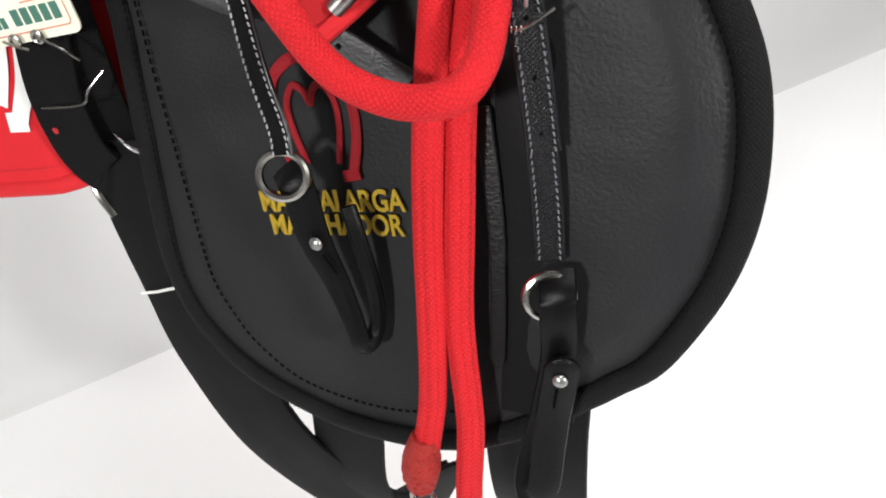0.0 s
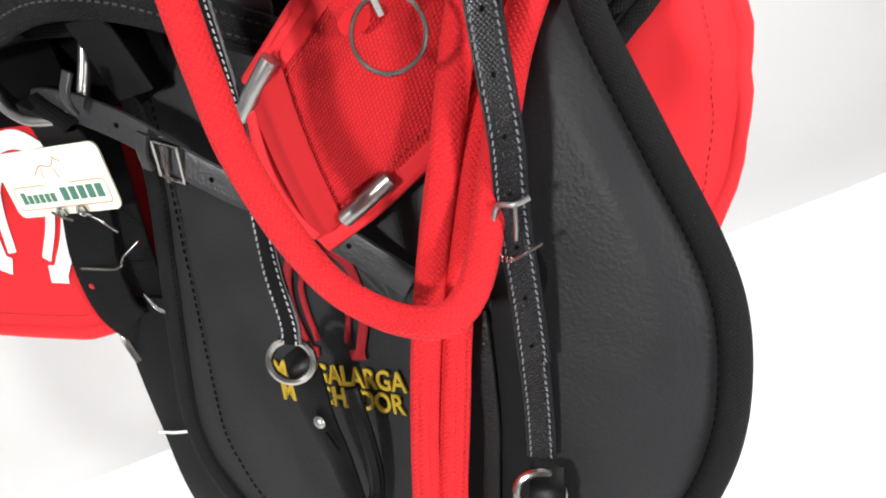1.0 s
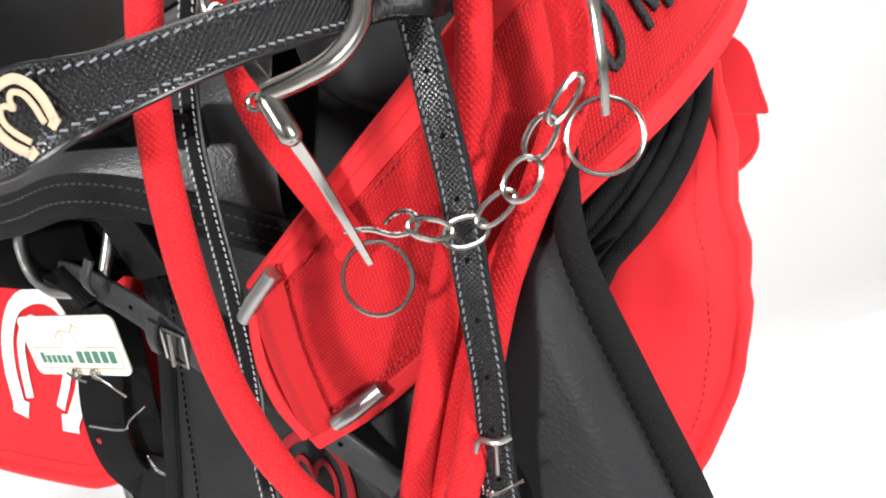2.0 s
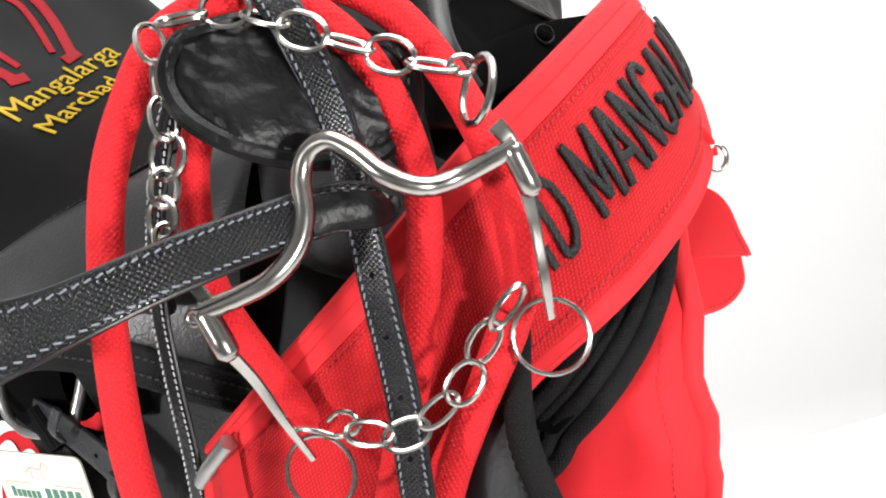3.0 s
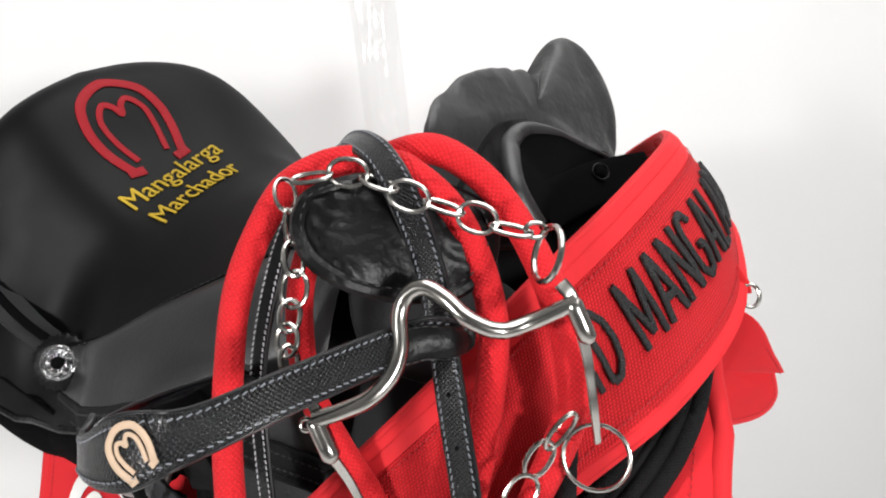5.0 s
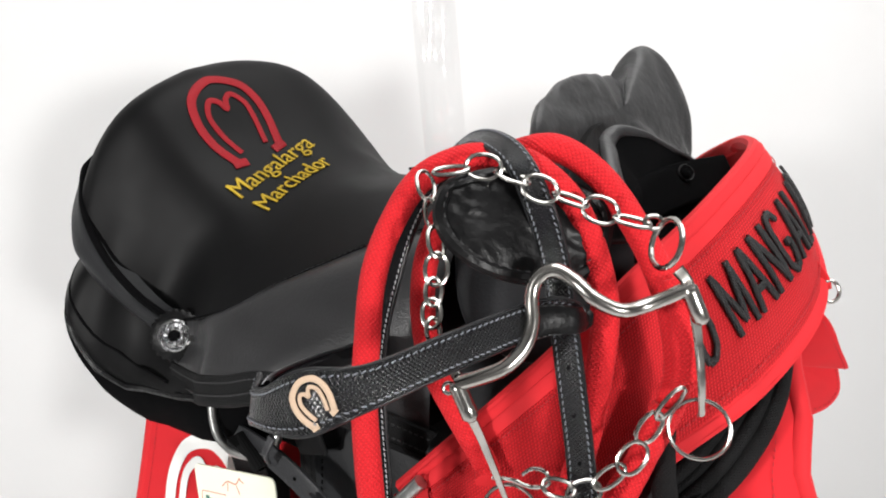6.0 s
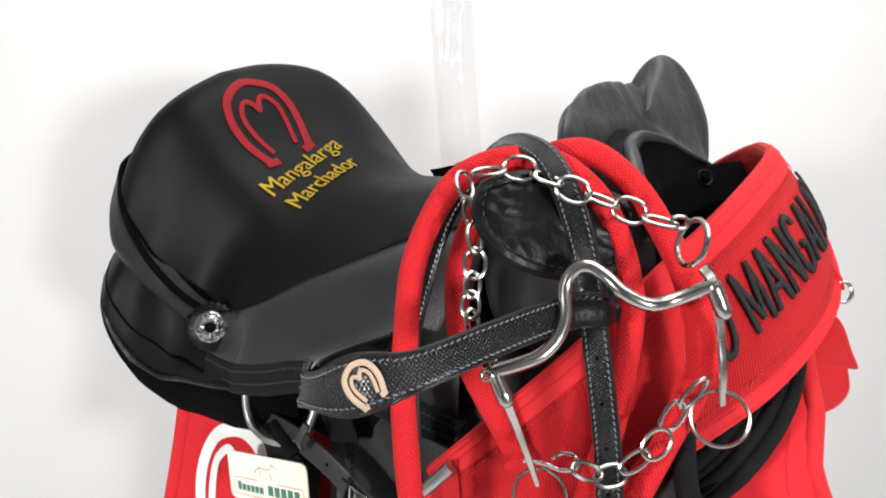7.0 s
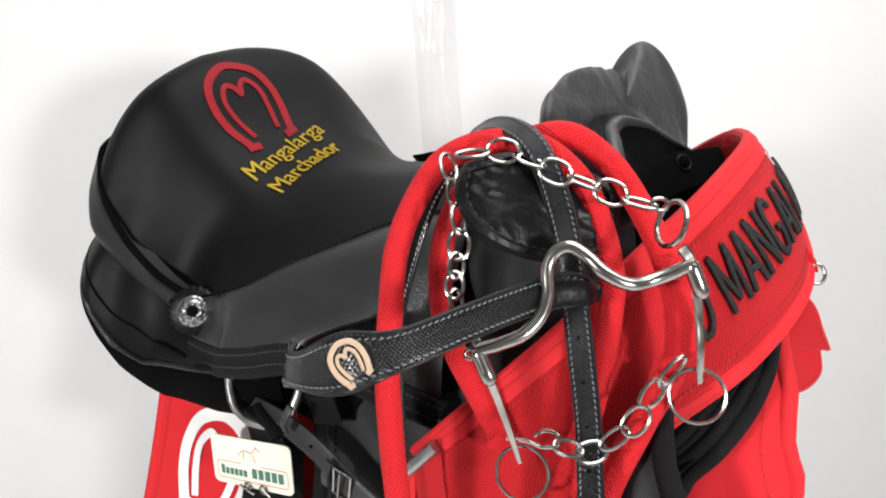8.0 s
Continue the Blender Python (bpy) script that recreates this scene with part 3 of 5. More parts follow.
part("piping", tube([L(*rim(th, 0.0325, 0.0235), 0.35 * min(edge(th) - 0.03, -0.03) + 0.65 * skirt_low(abs(th))) + off(th) * 0.75 for th in range(-90, 1, 4)], 0.0016, 6), FELT, saddle, "thin raised seam on the skirt")

SEAM = [(-0.461, -0.1711, -0.0665), (-0.4481, -0.1690, -0.0639), (-0.4317, -0.168, -0.0595), (-0.402, -0.157, -0.0510), (-0.37, -0.135, -0.036), (-0.335, -0.113, -0.024), (-0.30, -0.098, -0.012), (-0.255, -0.096, 0.001), (-0.22, -0.10, 0.010)]
MID = [(-0.4617, -0.1803, -0.0814), (-0.4489, -0.1787, -0.0844), (-0.4225, -0.1890, -0.0789), (-0.404, -0.196, -0.068), (-0.37, -0.190, -0.056), (-0.33, -0.185, -0.047), (-0.29, -0.178, -0.045), (-0.255, -0.172, -0.048), (-0.22, -0.165, -0.055)]
LOW = [(-0.4623, -0.1923, -0.0991), (-0.4481, -0.1936, -0.1015), (-0.4235, -0.2023, -0.0954), (-0.4028, -0.2106, -0.087), (-0.37, -0.2137, -0.0782), (-0.3317, -0.2122, -0.0676), (-0.2931, -0.2069, -0.073), (-0.255, -0.20, -0.092), (-0.22, -0.19, -0.115)]
DEEP = [(-0.455, -0.165, -0.115), (-0.444, -0.162, -0.118), (-0.432, -0.158, -0.118), (-0.412, -0.155, -0.118), (-0.37, -0.15, -0.11), (-0.33, -0.15, -0.10), (-0.29, -0.14, -0.098), (-0.255, -0.13, -0.105), (-0.22, -0.12, -0.12)]


def flank(sgn):
    m = lambda pts: spline([(x, -sgn * y, z) for x, y, z in pts], 8)
    a, b, c, d = m(SEAM), m(MID), m(LOW), m(DEEP)
    rows = []
    for i, (p, q, r) in enumerate(zip(a, b, c)):
        lift = 0.010 * smoothstep(11, 19, i)
        rows.append([L(*s) for s in spline([p, p.lerp(q, 0.4) + V((0, 0, lift)), q, r, r + V((0, sgn * -0.012, -0.008))], 4)])
    bm = bmesh.new()
    loft(rows, False, False, False, bm)
    j = part("jockey", bm, JOCKEY, saddle, "grained leather side panel below the seat")
    out = V((0, sgn * 0.95, 0.3))
    part("seam", tube([L(*p) + V((0, sgn * 0.001, 0.0005)) for p in a], 0.0016, 6), FELT, j, "dark seam between seat and side panel")
    mid = [L(*p) + V((0, sgn * 0.002, -0.009)) for p in c]
    e = part("edge_band", ribbon(mid, 0.024, 0.005, (0, sgn * 0.95, 0.25)), BIND, j, "wide black bound edge with two stitched rows")
    if sgn < 0:
        part("stitching", stitches(mid, [-0.006, 0.004], 0.0025, out, 0.0045, (0.003, 0.0012, 0.0009)), DARKTHREAD, e)
        part("welt", tube([p + V((0, -0.001, -0.011)) for p in mid], 0.0035, 8), BIND, e)
        part("stitching", stitches([L(p.x, p.y - 0.006, p.z) for p in a[4:]], [0.0], 0.0045, (0, -1, 0.6), 0.005), DARKTHREAD, j)
    bm = bmesh.new()
    rows = [[L(*s) for s in spline([p + V((0, sgn * -0.004, 0.004)), p.lerp(q, 0.5) + V((0, sgn * 0.01, 0)), q], 4)] for p, q in zip(c, d)]
    loft(rows, False, False, False, bm)
    part("side_panel", bm, FELT, saddle, "soft black under-panel")


flank(-1)
flank(1)


def puff(outline, normal, front, back, per=6, rings=7, hollow=False, wrinkle=0.0):
    """A stuffed pad: a closed outline, swelling to both sides of its middle plane."""
    o = spline(outline, per, True)
    c = sum(o, V()) / len(o)
    nrm = V(normal).normalized()
    rows = []
    for k in range(rings + 1):
        a = math.pi / 2 * k / rings
        rows.append([c + (p - c) * max(math.cos(a), 0.004) ** 0.8 + nrm * (math.sin(a) * front + wrinkle * noise.noise(p * 40 + V((k * 0.25, 0, 0)))) for p in o])
    low = []
    for k in range(rings, 0, -1):
        a = math.pi / 2 * k / rings
        low.append([c + (p - c) * max(math.cos(a), 0.004) ** 0.8 - nrm * math.sin(a) * back for p in o])
    return loft(low + rows, True, False, True)


def soften(bm, times, crease=0.0):
    for _ in range(times):
        bmesh.ops.smooth_vert(bm, verts=bm.verts, factor=0.5, use_axis_x=True, use_axis_y=True, use_axis_z=True)
    if crease:
        bm.normal_update()
        for v, n in [(v, v.normal.copy()) for v in bm.verts]:
            v.co += n * crease * noise.noise((v.co.x * 25, v.co.y * 60, v.co.z * 18))
    return bm


def build_pommel():
    face = (0.8, -0.1, 0.59)
    crest = [(-0.172, 0.425, 1.255), (-0.1755, 0.4278, 1.2883), (-0.1843, 0.4549, 1.3088), (-0.1861, 0.4874, 1.3180), (-0.1843, 0.5288, 1.3228), (-0.1828, 0.5789, 1.3159), (-0.1833, 0.6110, 1.3104), (-0.1888, 0.6385, 1.3290), (-0.1796, 0.6610, 1.3385), (-0.1631, 0.6755, 1.3223), (-0.1426, 0.6803, 1.2845), (-0.1258, 0.6527, 1.2373), (-0.115, 0.60, 1.22), (-0.13, 0.53, 1.19), (-0.155, 0.45, 1.21)]
    part("pommel", soften(puff(crest, face, 0.006, 0.035, 10, 12, False, 0.0), 5, 0.0032), HORN, saddle, "creased black leather pommel with a tall far-side horn")
    part("pommel_base", puff([(-0.225, 0.40, 1.215), (-0.22, 0.45, 1.24), (-0.19, 0.46, 1.25), (-0.155, 0.455, 1.24), (-0.135, 0.44, 1.20), (-0.12, 0.41, 1.165), (-0.15, 0.38, 1.14), (-0.2, 0.37, 1.16)], (0.3, -0.7, 0.6), 0.012, 0.05), FLAP, saddle, "smooth black leather fork below the pommel")
    arch = spline([(-0.1117, 0.4523, 1.2259), (-0.1238, 0.4485, 1.2520), (-0.1365, 0.4674, 1.2700), (-0.1449, 0.4870, 1.2755), (-0.1419, 0.5045, 1.2806), (-0.1289, 0.5263, 1.2748), (-0.1199, 0.5486, 1.2632), (-0.1032, 0.5698, 1.2476)], 8)
    part("gullet_rim", tube(arch, 0.0062, 12, (0.7, -0.5, 0.45), False, 0.7, None, lambda s: 1.1 - 0.75 * smoothstep(0.4, 0.8, s)), JOCKEY, saddle, "rolled leather rim of the gullet arch")
    hollow = [(-0.112, 0.456, 1.226), (-0.123, 0.456, 1.250), (-0.134, 0.472, 1.267), (-0.141, 0.490, 1.2725), (-0.139, 0.506, 1.277), (-0.127, 0.527, 1.272), (-0.118, 0.549, 1.2605), (-0.101, 0.572, 1.245), (-0.075, 0.56, 1.18), (-0.10, 0.46, 1.17), (-0.108, 0.452, 1.20)]
    lining = part("gullet_lining", puff(hollow, face, -0.003, 0.01), FELT, saddle, "black felt lining inside the gullet")
    flapn = V((0.65, -0.5, 0.55)).normalized()
    band = spline([(-0.122, 0.478, 1.229), (-0.112, 0.512, 1.234), (-0.100, 0.550, 1.236), (-0.082, 0.600, 1.234)], 6)
    part("lining_band", ribbon(band, 0.034, 0.006, flapn), FELT, lining, "black felt band with a press stud")
    c = V((-0.111, 0.549, 1.236)) + flapn * 0.012
    st = part("press_stud", wire_ring(c + flapn * 0.002, 0.0064, 0.0008, flapn), GLOSS, lining, "small black-centred press stud")
    part("stud_cap", dome(c, 0.0048, 0.003, flapn), FELT, st)


build_pommel()


def build_ears():
    out = [(-0.1640, 0.3130, 1.2770), (-0.1675, 0.3020, 1.2690), (-0.1640, 0.2960, 1.2580), (-0.1540, 0.2950, 1.2460), (-0.1390, 0.3050, 1.2330), (-0.1240, 0.3260, 1.2230), (-0.1090, 0.3500, 1.2200), (-0.1000, 0.3660, 1.2330), (-0.1050, 0.3740, 1.2540), (-0.1220, 0.3640, 1.2680), (-0.1450, 0.3390, 1.2790)]
    nrm = (0.50, -0.66, 0.56)
    body = soften(puff(out, nrm, 0.0065, 0.016, 10, 16, False, 0.0), 4)
    body.normal_update()
    hub = sum((V(q) for q in out), V()) / len(out)
    for v, k in [(v, v.normal.copy()) for v in body.verts]:
        r = (v.co - hub).length / 0.036
        v.co += k * (0.0016 * smoothstep(0.55, 0.9, r) * noise.noise(v.co * 140) + 0.0008 * noise.noise(v.co * 55))
    ear = part("knee_pad", body, GLOSS, saddle, "glossy creased leather knee pad with a stitched rim")
    o = spline(out, 6, True)
    c = sum(o, V()) / len(o)
    part("welt", tube([c + (p - c) * 1.01 for p in o], 0.0042, 8, (0, -1, 0.3), True), GLOSS, ear, "stitched welt")
    part("stitching", stitches([c + (p - c) * 0.955 + V(nrm) * 0.006 for p in o], [0.0], 0.0015, nrm, 0.006), DARKTHREAD, ear)


build_ears()


def flap_y(x, z):
    return 0.278 + 0.32 * (z - 0.879) - 0.03 * (x + 0.149) + 0.04 * smoothstep(1.08, 1.16, z)


FLAP_EDGE = [(-0.350, 1.10), (-0.331, 1.0), (-0.331, 0.934), (-0.333, 0.867), (-0.332, 0.82), (-0.317, 0.780), (-0.285, 0.749), (-0.245, 0.731), (-0.195, 0.720), (-0.134, 0.723), (-0.084, 0.743), (-0.040, 0.777), (-0.022, 0.792), (-0.003, 0.809), (0.015, 0.841), (0.026, 0.87), (0.031, 0.90), (0.030, 0.932), (0.024, 0.962), (0.011, 0.990), (-0.014, 1.030), (-0.050, 1.09),
             (-0.075, 1.15), (-0.12, 1.19), (-0.2, 1.20), (-0.3, 1.17)]
FLAP_N = V((0.03, 1, -0.32)).normalized() * -1


def build_flap():
    o = spline([(x, 0, z) for x, z in FLAP_EDGE], 6, True)
    o = [V((p.x, flap_y(p.x, p.z), p.z)) for p in o]
    c = V((-0.15, flap_y(-0.15, 0.93), 0.93))
    rows = []
    for k in range(25):
        r = 1 - (k / 24) ** 0.8 if k < 24 else 0.002
        r = max(r, 0.002)
        row = []
        for p in o:
            q = c + (p - c) * r
            fore = max(0.0, min(1.0, (q.x + 0.12) / 0.1))
            row.append(q + FLAP_N * (0.004 * (1 - r ** 8) + fore * (0.006 + 0.003 * r) * smoothstep(0.95, 0.86, r) + 0.0018 * noise.noise(q * 14) + 0.0006 * noise.noise(q * 45)))
        rows.append(row)
    back = [[p - FLAP_N * 0.006 for p in o]] + [[c + (p - c) * 0.5 - FLAP_N * 0.006 for p in o]]
    bm = bmesh.new()
    loft(back[::-1] + rows, True, False, True, bm)
    fl = part("flap", bm, FLAP, saddle, "large smooth black leather flap")
    part("binding", tube([p + FLAP_N * 0.002 for p in o], 0.0078, 12, lambda p: FLAP_N, True, 0.62), BIND, fl, "ribbed black edge binding")
    part("stitching", stitches([c + (p - c) * 0.958 + FLAP_N * 0.0044 for p in o], [0.0], 0.0004, FLAP_N, 0.0048), FELT, fl)
    rear = spline([(-0.322, 0, 1.06), (-0.316, 0, 1.02), (-0.312, 0, 0.977), (-0.310, 0, 0.948), (-0.307, 0, 0.918), (-0.303, 0, 0.871), (-0.297, 0, 0.82), (-0.285, 0, 0.794), (-0.266, 0, 0.77), (-0.229, 0, 0.748), (-0.166, 0, 0.742), (-0.10, 0, 0.757)], 10)
    rear = [V((p.x, flap_y(p.x, p.z), p.z)) + FLAP_N * 0.0046 for p in rear]
    part("stitching", stitches(rear, [0.0], 0.0008, FLAP_N, 0.0055, (0.0036, 0.0018, 0.0006)), FELT, fl)

    def on_flap(cx, cz):
        ux, vz = V((1, 0.0, 0.11)).normalized(), V((-0.12, 0.31, 0.95)).normalized()
        return lambda u, v, h: (lambda q: V((q.x, flap_y(q.x, q.z), q.z)) + FLAP_N * (0.0056 + h))(V((cx, 0, cz)) + ux * u + vz * v)
    part("emblem", horseshoe(0.074, lambda u, v, h: on_flap(-0.200, 0.929)(u * 0.86, v, h), 0.0016, 0.07), EMBRED, fl, "red embroidered horseshoe emblem")
    part("lettering", lettering("MANGALARGA", 0.0185, 0.0014, lambda u, v, h: on_flap(-0.1955, 0.876)(u * 0.79, v, h), 0.0004), EMBYEL, fl, "yellow embroidered words")
    part("lettering", lettering("MARCHADOR", 0.0185, 0.0014, lambda u, v, h: on_flap(-0.1935, 0.8615)(u * 0.79, v, h), 0.0004), EMBYEL, fl, "yellow embroidered words")
    far = bmesh.new()
    mirrored = [V((p.x - 0.11, 1.03 - p.y + 0.3 * (p.x + 0.15) * 0.3, p.z + 0.04)) for p in o]
    c2 = sum(mirrored, V()) / len(mirrored)
    loft([[c2 + (p - c2) * r + V((0, s, 0)) for p in mirrored] for r, s in ((0.01, 0), (0.5, 0), (1, 0), (1, 0.008), (0.5, 0.014), (0.01, 0.014))], True, False, True, far)
    part("flap", far, FLAP, saddle, "smooth black leather flap of the far side")


build_flap()


def build_concho():
    c, n = V((-0.4695, 0.3150, 1.1195)), V((0.60, -0.70, 0.38)).normalized()
    a = n.orthogonal().normalized()
    b = n.cross(a)
    bm = bmesh.new()
    rows = [[c + n * h + (a * math.cos(w) + b * math.sin(w)) * r * (1 + (0.09 if (k % 2 and r > 0.016) else 0)) for k, w in ((k, 2 * math.pi * k / 44) for k in range(44))] for r, h in ((0.0215, -0.012), (0.0215, 0.002), (0.017, 0.005), (0.001, 0.006))]
    loft(rows, True, False, True, bm)
    ro = part("rosette", bm, GLOSS, saddle, "scalloped black leather rosette")
    bm = bmesh.new()
    rows = [[c + n * (0.006 + h * (1 + 0.25 * math.sin(k * math.pi / 3))) + (a * math.cos(w) + b * math.sin(w)) * r for k, w in ((k, 2 * math.pi * k / 48) for k in range(48))] for r, h in ((0.0142, -0.002), (0.0142, 0.0015), (0.0125, 0.0025), (0.0112, 0.0012), (0.008, 0.0040), (0.0055, 0.0030), (0.0005, 0.003))]
    loft(rows, True, False, True, bm)
    co = part("concho", bm, AGED, ro, "engraved silver concho")
    part("screw", dome(c + n * 0.0088, 0.0052, 0.003, n), FELT, co, "black centre screw")


build_concho()


def girth_straps():
    up = lambda *pts: spline(pts, 8)
    a = up((-0.374, 0.30, 0.90), (-0.369, 0.287, 0.84), (-0.364, 0.277, 0.775), (-0.356, 0.266, 0.70), (-0.32, 0.255, 0.60), (-0.25, 0.27, 0.50), (-0.2, 0.33, 0.47))
    s = part("girth_strap", ribbon([p + V((0.013, 0, 0)) for p in a], 0.086, 0.006, (0, -1, 0.1)), GIRTH, saddle, "wide black girth strap")
    part("tie", ribbon([V((-0.394, 0.271, 0.772)), V((-0.375, 0.270, 0.778)), V((-0.352, 0.271, 0.786))], 0.0026, 0.0012), WHITE, s, "thin white plastic tie")
    b = up((-0.242, 0.275, 0.74), (-0.246, 0.268, 0.66), (-0.256, 0.258, 0.57), (-0.25, 0.275, 0.50), (-0.22, 0.33, 0.47))
    part("girth_strap", ribbon([p + V((0.006, 0, 0)) for p in b], 0.066, 0.006, (0, -1, 0.1)), GIRTH, saddle, "wide black girth strap")
    d = up((-0.075, 0.27, 0.78), (-0.078, 0.262, 0.70), (-0.078, 0.256, 0.63), (-0.08, 0.27, 0.57), (-0.09, 0.31, 0.545))
    part("girth_strap", ribbon(d, 0.075, 0.006, (0, -1, 0.1)), GIRTH, saddle, "wide black girth strap")

    # Guard strip is black partly to stand for the ropes' and straps' shadow.
    wide = up((-0.0713, 0.3162, 1.0255), (-0.0711, 0.3054, 0.9918), (-0.0703, 0.2935, 0.9546), (-0.0688, 0.2803, 0.9135), (-0.0672, 0.2656, 0.8677), (-0.0660, 0.2492, 0.8164), (-0.0673, 0.2325, 0.7640))
    part("shadow_guard", ribbon(wide, 0.045, 0.003, (0, -1, 0.32)), GIRTH, saddle, "wide dull black leather guard over the flap, black also for rope shadow")
    tail = up((-0.0986, 0.287, 0.9446), (-0.0958, 0.2816, 0.9281), (-0.093, 0.2741, 0.9049), (-0.0907, 0.2652, 0.8772), (-0.0902, 0.2545, 0.8439), (-0.0904, 0.2454, 0.8153), (-0.0912, 0.2393, 0.7962))
    part("strap_tail", ribbon(tail, 0.010, 0.003, (0, -1, 0.32), None, False, lambda q: math.sqrt(max(0.1, 1 - max(0.0, (q - 0.93) / 0.07) ** 2))), GRAIN, saddle, "narrow worn strap end lying on the flap")


girth_straps()


def rear_rigging():
    """D ring, webbing, buckle strap and clips that hang from the skirt."""
    d = spline([(-0.4240, 0.3200, 1.0800), (-0.4220, 0.3080, 1.0730), (-0.4163, 0.3012, 1.0604), (-0.4075, 0.2970, 1.0490), (-0.3968, 0.2955, 1.0434), (-0.3840, 0.2950, 1.0410), (-0.3640, 0.2990, 1.0420), (-0.3520, 0.3060, 1.0470), (-0.3500, 0.3130, 1.0580), (-0.3480, 0.3190, 1.0700), (-0.3460, 0.3230, 1.0800)], 8)
    part("d_ring", tube(d, 0.0038, 10), DULL, saddle, "bent steel dee ring")
    bar = spline([(-0.418, 0.318, 1.084), (-0.38, 0.318, 1.090), (-0.335, 0.318, 1.092)], 5)
    part("webbing_keeper", ribbon(bar, 0.012, 0.005), WEB, saddle, "black webbing keeper")
    tab = spline([(-0.325, 0.312, 1.098), (-0.322, 0.316, 1.075), (-0.316, 0.318, 1.05)], 5)
    part("rigging_tab", ribbon(tab, 0.030, 0.005, (0, -1, 0.2)), GIRTH, saddle, "black leather rigging tab")
    web = spline([(-0.366, 0.310, 1.044), (-0.367, 0.302, 1.0475), (-0.3700, 0.2945, 1.0455), (-0.3730, 0.2985, 1.036), (-0.378, 0.3035, 1.010), (-0.390, 0.304, 0.975), (-0.394, 0.293, 0.935), (-0.390, 0.287, 0.90), (-0.384, 0.289, 0.880), (-0.378, 0.297, 0.875)], 8)
    w = part("webbing", ribbon(web, 0.042, 0.003, lambda p: V((0.1, -1, 0.15)) if p.z < 1.045 else V((0.1, -0.6, 0.8))), WEB, saddle, "folded black webbing strap")
    back = spline([(-0.374, 0.298, 0.877), (-0.365, 0.300, 0.888), (-0.368, 0.305, 0.93), (-0.370, 0.314, 0.98), (-0.366, 0.320, 1.03)], 8)
    part("webbing_tail", ribbon(back, 0.034, 0.003, (0.1, -1, 0.15)), WEB, w, "rear layer of the webbing")
    cover = [(-0.445, 0.332, 1.10), (-0.37, 0.336, 1.112), (-0.30, 0.338, 1.11), (-0.31, 0.334, 1.04), (-0.36, 0.332, 1.035), (-0.43, 0.328, 1.05)]
    part("under_cover", puff(cover, (0, -1, 0.2), 0.003, 0.004), FELT, saddle, "black cover behind the dee ring")
    part("hole", tube([V((-0.402, 0.2890, 0.913)), V((-0.402, 0.2855, 0.913))], 0.0024, 10), REDTHREAD, w, "punched hole")
    low = spline([(-0.402, 0.292, 0.874), (-0.397, 0.286, 0.858), (-0.391, 0.284, 0.842)], 5)
    part("buckle_bar", tube(low, 0.0032, 8), STEEL, saddle, "steel girth buckle bar")
    part("buckle_tongue", tube(spline([(-0.352, 0.287, 0.913), (-0.342, 0.284, 0.905), (-0.334, 0.288, 0.898)], 4), 0.0018, 8, (0, -1, 0.2), False, 1, None, lambda s: 0.5 + 0.5 * s), AGED, saddle, "dull steel buckle tongue")
    path = spline([(-0.4652, 0.3240, 1.0506), (-0.4339, 0.3180, 1.0549), (-0.4012, 0.3100, 1.0470), (-0.3740, 0.3040, 1.0491), (-0.3413, 0.3000, 1.0462), (-0.3051, 0.2955, 1.0365), (-0.2791, 0.2925, 1.0233), (-0.2373, 0.2925, 1.0029), (-0.2061, 0.2925, 0.9954), (-0.1735, 0.2930, 0.9738), (-0.1392, 0.2925, 0.9518)], 10)
    st = part("latigo", ribbon(path, 0.019, 0.0035, (0, -1, 0.3)), WORN, saddle, "worn black leather strap with punched holes")
    for f in (0.47, 0.54, 0.66, 0.74, 0.82, 0.9):
        p = path[int(f * (len(path) - 1))] + V((0, -0.0021, 0.0006))
        part("hole", tube([p, p + V((0, 0.0008, 0))], 0.0017, 8), FELT, st)
    c = V((-0.2782, 0.2895, 1.0235))
    part("buckle", tube(spline([c + V(q) for q in [(-0.007, 0, 0.012), (0.009, 0, 0.008), (0.005, 0, -0.015), (-0.011, 0, -0.011)]], 1, True), 0.0018, 8, (0, -1, 0.2), True), STEEL, st, "small square steel buckle")
    part("prong", tube([c + V((0, -0.002, 0.010)), c + V((-0.003, -0.004, -0.013))], 0.0013, 6), STEEL, st)
    part("buckle_loop", ribbon(spline([c + V((-0.010, -0.002, 0.017)), c + V((-0.014, -0.004, 0.006)), c + V((-0.017, -0.002, -0.006))], 3), 0.008, 0.003), WORN, st, "leather loop of the buckle")
    k = V((-0.334, 0.289, 1.062))
    part("keeper", ribbon(spline([k + V((0.005, 0.002, 0.013)), k + V((0, -0.003, 0)), k + V((-0.005, 0.002, -0.012))], 3), 0.007, 0.003), WORN, st, "leather keeper loop")
    end = spline([(-0.472, 0.322, 1.058), (-0.455, 0.311, 1.064), (-0.436, 0.311, 1.066)], 4)
    part("strap_tip", ribbon(end, 0.02, 0.004), GIRTH, st)


rear_rigging()


